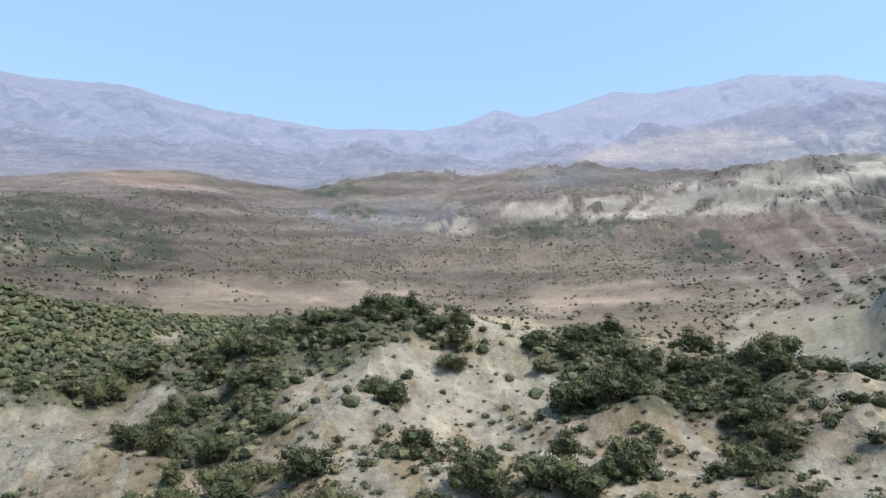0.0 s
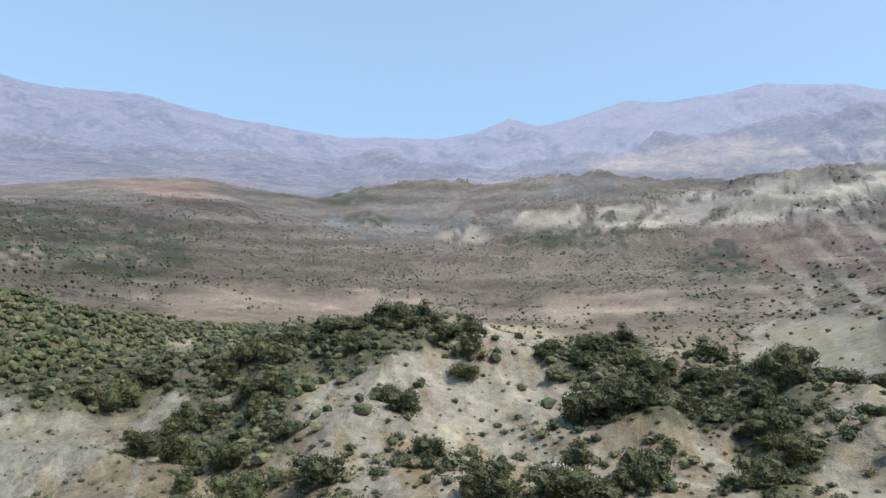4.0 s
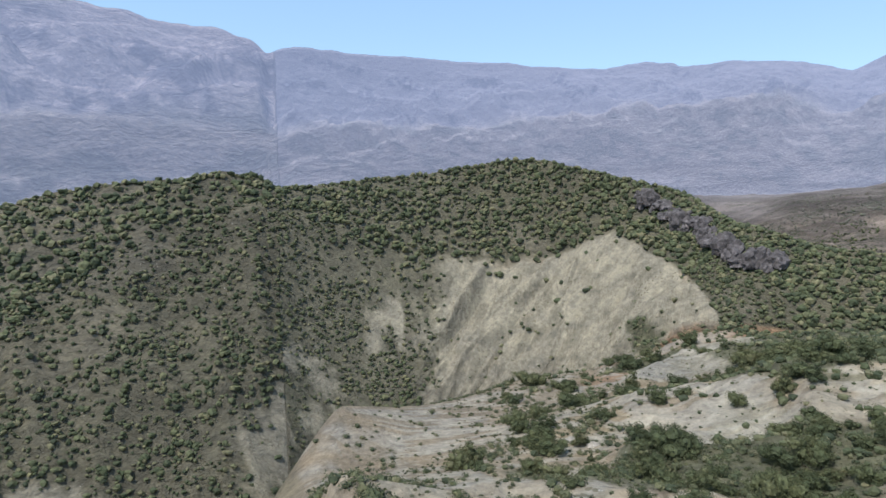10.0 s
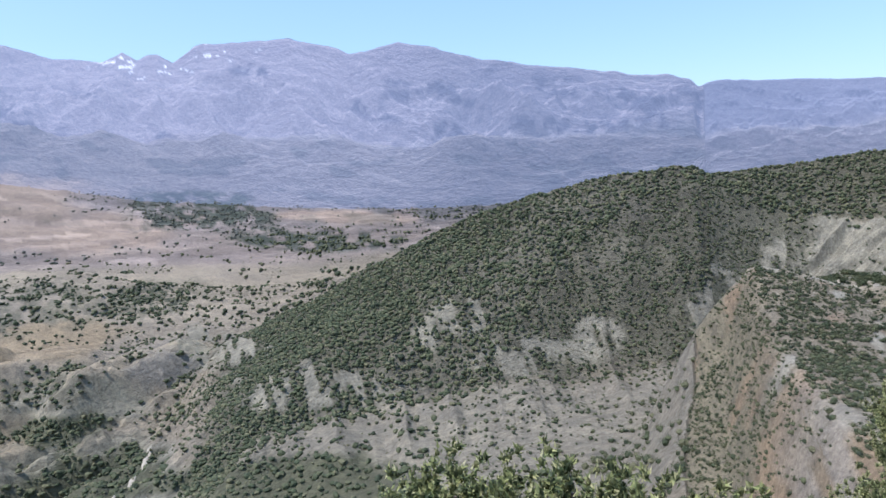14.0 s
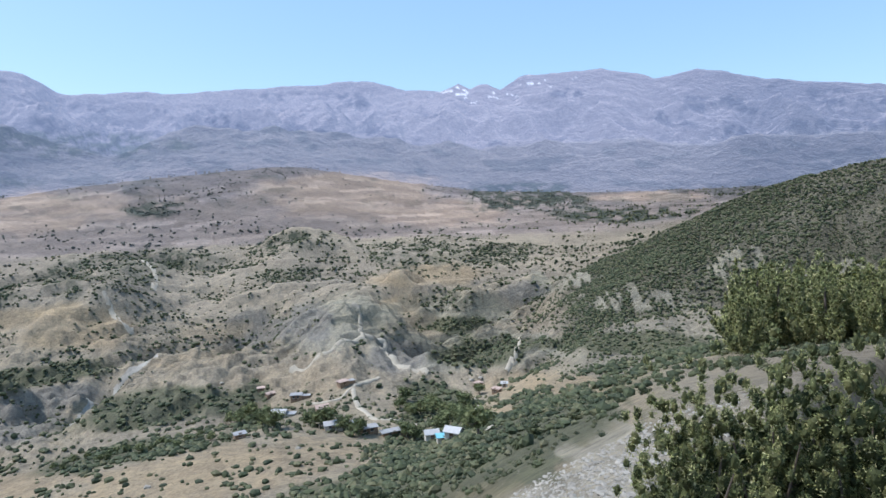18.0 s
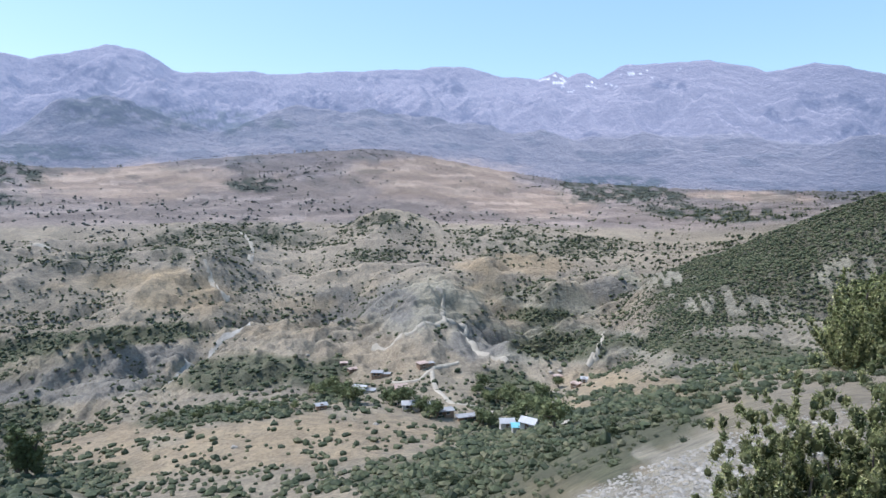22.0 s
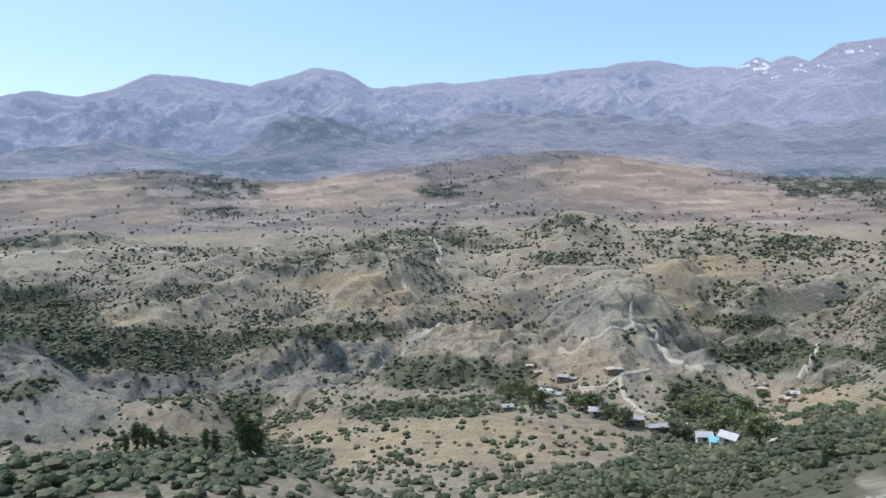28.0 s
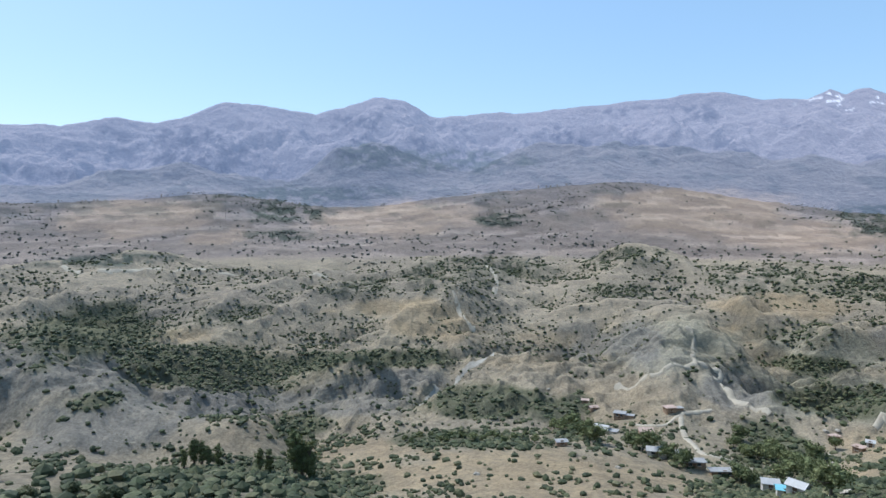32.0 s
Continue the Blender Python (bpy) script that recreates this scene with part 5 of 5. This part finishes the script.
def bush_kind(seed, w, h, leaves, leaf):
    g = np.random.default_rng(seed)
    c, r = lumps(g, 12, (0.22 * w, 0.22 * w, 0.15 * h), 0.42 * h, 0.22 * w, 0.34 * w)
    co, f = leaf_mass(c, r, leaves, leaf, 0.85, seed)
    core, cf = blobs(c, r * 0.6, seed + 1, True)
    me = fast_mesh("crown", np.concatenate([co, core[:, :3]]), np.concatenate([f, np.concatenate([cf + len(co), cf[:, 2:] + len(co)], 1)]), True)
    me.materials.append(BUSH)
    bm = bmesh.new()
    for i in range(3):
        a = 2.1 * i + seed
        tube(bm, [Vector((0, 0, -0.3)), Vector((0.08 * w * math.cos(a), 0.08 * w * math.sin(a), 0.2 * h)), Vector((0.22 * w * math.cos(a), 0.22 * w * math.sin(a), 0.5 * h))], [0.07, 0.05, 0.02], 5)
    stem = bpy.data.meshes.new("stem")
    bm.to_mesh(stem)
    bm.free()
    stem.materials.append(BARK)
    return me, stem


BUSHES = [bush_kind(21, 2.0, 1.8, 2600, 0.085), bush_kind(22, 2.2, 1.5, 2600, 0.085), bush_kind(23, 1.7, 2.1, 2400, 0.08), bush_kind(24, 2.6, 1.6, 2900, 0.09)]


def bush(x, y, z, scale, seed, label="rounded dark green bush on a dry slope", group="bushes on the dry slope"):
    crown, stem = BUSHES[seed % 4]
    base = tagged(new("bush"), label, "bush", group)
    for name, me in (("crown", crown), ("stem", stem)):
        new(name, me).parent = base
    base.matrix_basis = pose(x, y, z - 0.05 * scale, 0, 0, seed * 57 % 360) @ Matrix.Diagonal((scale, scale * (0.85 + 0.3 * (seed % 7) / 6), scale * (0.85 + 0.3 * (seed % 5) / 4), 1))


p, c, r, u, q, o = strew(34, 78, 0.12, False, 34, 118, 31)
for i, j in enumerate(np.argsort(u * 7919 % 1)[:280]):
    bush(*p[j], (0.5 + 1.1 * u[j] ** 1.8) * q[j], i)
p, c, r, u, q, o = strew(26, 85, 0.022, True, -142, -56, 32)
order = np.argsort(r)
for i, j in enumerate(order[:70]):
    bush(*p[j], 0.4 + 0.5 * u[j], i + 1, "green bush on the slope under the lookout", "bushes under the lookout")

# ---- trees ----


def tree_kind(seed, h, w, poplar=False):
    g = np.random.default_rng(seed)
    bm = bmesh.new()
    tube(bm, [Vector((0, 0, -0.5)), Vector((0.05, 0, 0.3 * h)), Vector((0, 0.06, 0.8 * h))], [0.045 * h, 0.035 * h, 0.008 * h], 7)
    for i in range(6):
        a, z0 = 1.05 * i + g.random(), h * (0.25 + 0.08 * i)
        l = w * (0.28 if poplar else 0.42)
        tube(bm, [Vector((0, 0, z0)), Vector((l * math.cos(a), l * math.sin(a), z0 + (0.2 if poplar else 0.1) * h))], [0.018 * h, 0.006 * h], 5)
    trunk = bpy.data.meshes.new("trunk")
    bm.to_mesh(trunk)
    bm.free()
    trunk.materials.append(BARK)
    n = 16
    if poplar:
        t = g.random(n)
        c = np.stack([g.normal(size=n) * 0.13 * w, g.normal(size=n) * 0.13 * w, h * (0.12 + 0.8 * t)], 1)
        r = w * (0.18 + 0.26 * np.sin(np.pi * (0.15 + 0.8 * t)))
    else:
        c, r = lumps(g, n, (0.22 * w, 0.22 * w, 0.14 * h), 0.6 * h, 0.17 * w, 0.3 * w)
    co, f = leaf_mass(c, r, 900, 0.30, 0.9, seed)
    core, cf = blobs(c, r * 0.6, seed + 1)
    me = fast_mesh("crown", np.concatenate([co, core]), np.concatenate([f, np.concatenate([cf + len(co), cf[:, 2:] + len(co)], 1)]), True)
    me.materials.append(TREE_LEAF)
    return me, trunk


ROUND = [tree_kind(41, 4.6, 4.6), tree_kind(42, 4.0, 4.8), tree_kind(43, 5.0, 4.2)]
TALL = [tree_kind(51, 7.5, 2.4, True), tree_kind(52, 6.5, 2.2, True)]


def tree(kinds, az, el, i, label, group, name="tree", scale=1.0, category="tree"):
    crown, trunk = kinds[i % len(kinds)]
    base = tagged(new(name), label, category, group)
    for part_name, me in (("crown", crown), ("trunk", trunk)):
        new(part_name, me).parent = base
    x, y, z, r = spot(az, el)
    s = scale * (0.82 + 0.36 * ((i * 37) % 11) / 10)
    base.matrix_basis = pose(x, y, z - 0.1, 0, 0, i * 71 % 360) @ Matrix.Diagonal((s, s, s, 1))


for i, (az, el) in enumerate([(-92.4, -19.3), (-91.7, -19.4), (-90.7, -19.1), (-91.2, -18.9), (-90.2, -19.6), (-89.5, -19.9), (-85.8, -20.2), (-85.0, -20.4), (-84.4, -20.5),
                              (-83.0, -20.9), (-81.8, -21.3), (-76.8, -22.0), (-77.4, -21.8), (-76.9, -20.2), (-76.2, -19.9), (-75.6, -20.1), (-75.2, -19.6),
                              (-74.7, -19.8), (-73.9, -20.3), (-73.3, -20.6), (-72.8, -20.7), (-72.0, -21.2), (-71.5, -21.6), (-71.1, -21.9), (-74.4, -21.4),
                              (-78.0, -19.4), (-77.5, -18.9), (-72.2, -19.6), (-70.9, -18.5), (-88.9, -20.2)]):
    tree(ROUND, az, el, i, "dense dark green tree in the village", "village trees", scale=1.25)
for i, (az, el) in enumerate([(-114.4, -22.5), (-113.7, -22.6), (-115.0, -22.5), (-114.0, -22.3), (-117.9, -21.8), (-117.2, -21.9), (-122.0, -20.9), (-121.2, -20.9), (-123.1, -20.7), (-123.9, -20.7), (-122.5, -20.8)]):
    tree(TALL, az, el, i, "slender green poplar beside a dry field", "poplars by the field", "poplar_tree", 1.7 if i < 4 else 1.0)
for i in range(16):
    tree(ROUND, -105.5 + 0.75 * i + 0.2 * math.sin(i * 5.1), -20.2 - 0.25 * math.sin(i * 1.7), i, "small green orchard tree in a hedge row", "orchard row", scale=0.6)

# ---- the junipers at the lookout ----


def juniper(az, r, h, w, seed, label):
    g = np.random.default_rng(seed)
    base = tagged(new("juniper_bush"), label, "juniper", "junipers at the lookout")
    bm = bmesh.new()
    tips = []
    for i in range(9):
        a, lean = 0.7 * i + g.random() * 0.6, 0.25 + 0.5 * g.random()
        top = Vector((math.cos(a) * lean * w * 0.45, math.sin(a) * lean * w * 0.45, h * (0.5 + 0.4 * g.random() * (1 - lean * 0.5))))
        midp = top * 0.5 + Vector((g.normal() * 0.08, g.normal() * 0.08, 0.1))
        tube(bm, [Vector((math.cos(a) * 0.1, math.sin(a) * 0.1, -0.4)), midp, top], [0.05, 0.03, 0.008], 6)
        tips += [top, midp]
    part("trunk", bm, BARK, base)
    # sprays: clumps that thin out along rising boughs
    c, rad = [], []
    for i in range(84):
        a, rise = g.random() * 6.28, 0.25 + 0.75 * g.random() ** 0.8
        reach = w * (0.62 - 0.42 * rise) * (0.75 + 0.5 * g.random())
        top = h * (0.18 + 0.84 * rise) * (0.86 + 0.2 * g.random())
        sx, sy = g.normal() * 0.12 * w, g.normal() * 0.12 * w
        for u in np.linspace(0.35, 1.0, 7):
            c.append((sx + math.cos(a) * reach * u + g.normal() * 0.03, sy + math.sin(a) * reach * u + g.normal() * 0.03, top * u ** 1.25))
            rad.append(w * (0.095 - 0.066 * u) * (0.8 + 0.5 * g.random()))
    c, rad = np.array(c), np.array(rad)
    co, f = leaf_mass(c, rad * 0.8, 72000 if az < -36 else 40000, 0.019, 1.7, seed, 2.0)
    me = fast_mesh("foliage", co, f, True)
    me.materials.append(JUNIPER)
    fol = new("foliage", me)
    fol.parent = base
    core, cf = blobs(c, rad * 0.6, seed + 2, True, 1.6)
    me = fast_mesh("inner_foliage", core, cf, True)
    me.materials.append(JUNIPER_SHADE)
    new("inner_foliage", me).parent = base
    bm = bmesh.new()
    for i in range(70):
        a = g.random() * 6.28
        s = Vector((math.cos(a) * w * 0.38, math.sin(a) * w * 0.38, h * 0.08 * g.random()))
        e = s + Vector((math.cos(a) * w * 0.25 + g.normal() * 0.12, math.sin(a) * w * 0.25 + g.normal() * 0.12, h * (0.05 + 0.16 * g.random())))
        tube(bm, [s, (s + e) / 2 + Vector((g.normal() * 0.04, g.normal() * 0.04, 0.03)), e], [0.009, 0.006, 0.003], 4)
    part("dead_twigs", bm, DEADWOOD, base, "bleached bare twigs")
    x, y = r * math.sin(radians(az)), r * math.cos(radians(az))
    base.matrix_basis = pose(x, y, height(x, y) - 0.05, 0, 0, seed * 40 % 360)


for az, r, top, w, seed, label in ((-52.3, 8.2, -16.3, 1.9, 61, "dense green juniper bush with bleached twigs at its foot"),
                                   (-46.8, 8.8, -12.2, 2.3, 62, "tall spiky juniper bush on the gravel brow"),
                                   (-40.0, 9.2, -12.0, 2.8, 63, "broad yellow-green juniper bush"),
                                   (-32.6, 9.0, -10.0, 2.6, 64, "tall dark juniper bush with a pointed top"),
                                   (-26.0, 8.4, -14.5, 2.6, 65, "spreading juniper bush beside the others")):
    g0 = height(r * math.sin(radians(az)), r * math.cos(radians(az)))
    juniper(az, r, r * math.tan(radians(top)) - g0, w, seed, label)



def stand_kind(seed):
    """A tall juniper of unit height: foliage, inner foliage and trunk."""
    g = np.random.default_rng(seed)
    c, rad = [], []
    for i in range(46):
        a, rise = g.random() * 6.28, 0.2 + 0.8 * g.random() ** 0.8
        reach = 0.75 * (0.60 - 0.45 * rise) * (0.75 + 0.5 * g.random())
        sx, sy = g.normal() * 0.09, g.normal() * 0.09
        for u in np.linspace(0.35, 1.0, 6):
            c.append((sx + math.cos(a) * reach * u, sy + math.sin(a) * reach * u, (0.1 + 0.9 * rise) * (0.86 + 0.16 * g.random()) * u ** 1.2))
            rad.append(0.72 * (0.10 - 0.066 * u) * (0.8 + 0.5 * g.random()))
    c, rad = np.array(c), np.array(rad)
    co, f = leaf_mass(c, rad * 0.85, 13000, 0.017, 1.6, seed, 2.0)
    leaves = fast_mesh("foliage", co, f, True)
    leaves.materials.append(JUNIPER)
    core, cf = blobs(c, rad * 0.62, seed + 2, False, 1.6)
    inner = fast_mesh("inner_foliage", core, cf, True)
    inner.materials.append(JUNIPER_SHADE)
    bm = bmesh.new()
    tube(bm, [Vector((0, 0, -0.1)), Vector((0.02, 0, 0.3)), Vector((0, 0.02, 0.75))], [0.035, 0.026, 0.008], 7)
    trunk = bpy.data.meshes.new("trunk")
    bm.to_mesh(trunk)
    bm.free()
    trunk.materials.append(BARK)
    return leaves, inner, trunk


STAND = [stand_kind(71), stand_kind(72), stand_kind(73)]
g = np.random.default_rng(9)
for i in range(32):
    along, side = 150 + 48 * g.random(), -42 + 54 * (i + g.random()) / 32
    x, y = along * AHEAD[0] + side * AHEAD[1], along * AHEAD[1] - side * AHEAD[0]
    z = height(x, y)
    h = min(max(-20.0 - 5 * g.random() - z, 7.0), 24.0)
    base = tagged(new("juniper_tree"), "tall spiky juniper in a stand on the spur", "juniper", "junipers on the spur")
    for name, me in zip(("foliage", "inner_foliage", "trunk"), STAND[i % 3]):
        new(name, me).parent = base
    base.matrix_basis = pose(x, y, z - 0.02 * h, 0, 0, i * 67 % 360) @ Matrix.Diagonal((h, h, h, 1))

# ---- crags and stones ----


def crag(name, x, y, s, seed, material, label, category, group, tallness=1.0, sub=3):
    bm = bmesh.new()
    bmesh.ops.create_icosphere(bm, subdivisions=sub, radius=1.0)
    for v in bm.verts:
        q = v.co.copy()
        s3 = Vector((seed * 3.1, seed * 1.7, seed))
        k = 1 + 0.4 * noise.noise(q * 1.6 + s3) + 0.5 * (0.35 - abs(noise.noise(q * 3.4 + s3))) + 0.3 * (0.3 - abs(noise.noise(q * 7.5 + s3))) + 0.1 * noise.noise(q * 16 + s3)
        v.co = Vector((q.x * k, q.y * k * 0.8, max(q.z, -0.4) * k * tallness))
    ob = part(name, bm, material)
    ob.matrix_basis = pose(x, y, height(x, y), 0, 0, seed * 47) @ Matrix.Scale(s, 4)
    return tagged(ob, label, category, group)


for i, (az, el) in enumerate([(18.5, 9.8), (20.4, 9.2), (22.5, 8.6), (24.6, 7.9), (26.4, 7.6), (28.2, 7.2), (29.8, 6.8), (31.4, 6.4), (33, 5.6), (34.6, 5.2), (36.3, 4.7), (38, 4.8), (39.5, 4.4)]):
    for j in range(3):
        x, y, z, r = spot(az + 0.6 * j - 0.5, el - 0.5 - 0.55 * (j * 2 % 3), 58, 92, False)
        size = 0.75 + 0.75 * math.sin(i * 0.8 + 0.3 + j * 2.1) ** 2
        crag("rock_outcrop", x, y, size, 3 * i + j + 1, CRAG, "dark craggy rock outcrop on the green ridge", "rock", "crags on the ridge", 1.0 + 0.3 * math.sin(i * 2.2 + j), 3)
for i, (az, el) in enumerate([(-99.2, -22.9), (-87.0, -21.9), (-92.9, -16.1), (-70.8, -17.2), (-71.6, -17.4)]):
    x, y, z, r = spot(az, el)
    crag("boulder", x, y, 0.9, i + 20, STONE, "pale stone lying on a dry field", "boulder", "pale stones", 0.6, 2)
for i, (az, el) in enumerate([(92.9, -9.6), (94.2, -9.2), (93.6, -9.9)]):
    x, y, z, r = spot(az, el, 12, 44, False)
    crag("boulder", x, y, 0.4, i + 30, STONE, "pale grey boulder among bushes", "boulder", "boulders among bushes", 0.7, 2)

# ---- loose gravel on the brow ----
g = np.random.default_rng(5)
n = 6000
a, r = np.radians(-74 + 26 * g.random(n)), 7 + 22 * g.random(n) ** 1.2
gp = np.stack([r * np.sin(a), r * np.cos(a)], 1)
gs = 0.025 + 0.10 * g.random(n) ** 4
co, f = blobs(np.concatenate([gp, (land(gp[:, 0], gp[:, 1])[0] + gs * 0.15)[:, None]], 1), gs, 6, False, 0.6)
me = fast_mesh("gravel", co, f, True)
me.materials.append(STONE)
tagged(new("gravel", me), "loose pale grey stones strewn on the brow", "gravel", kind="stuff")
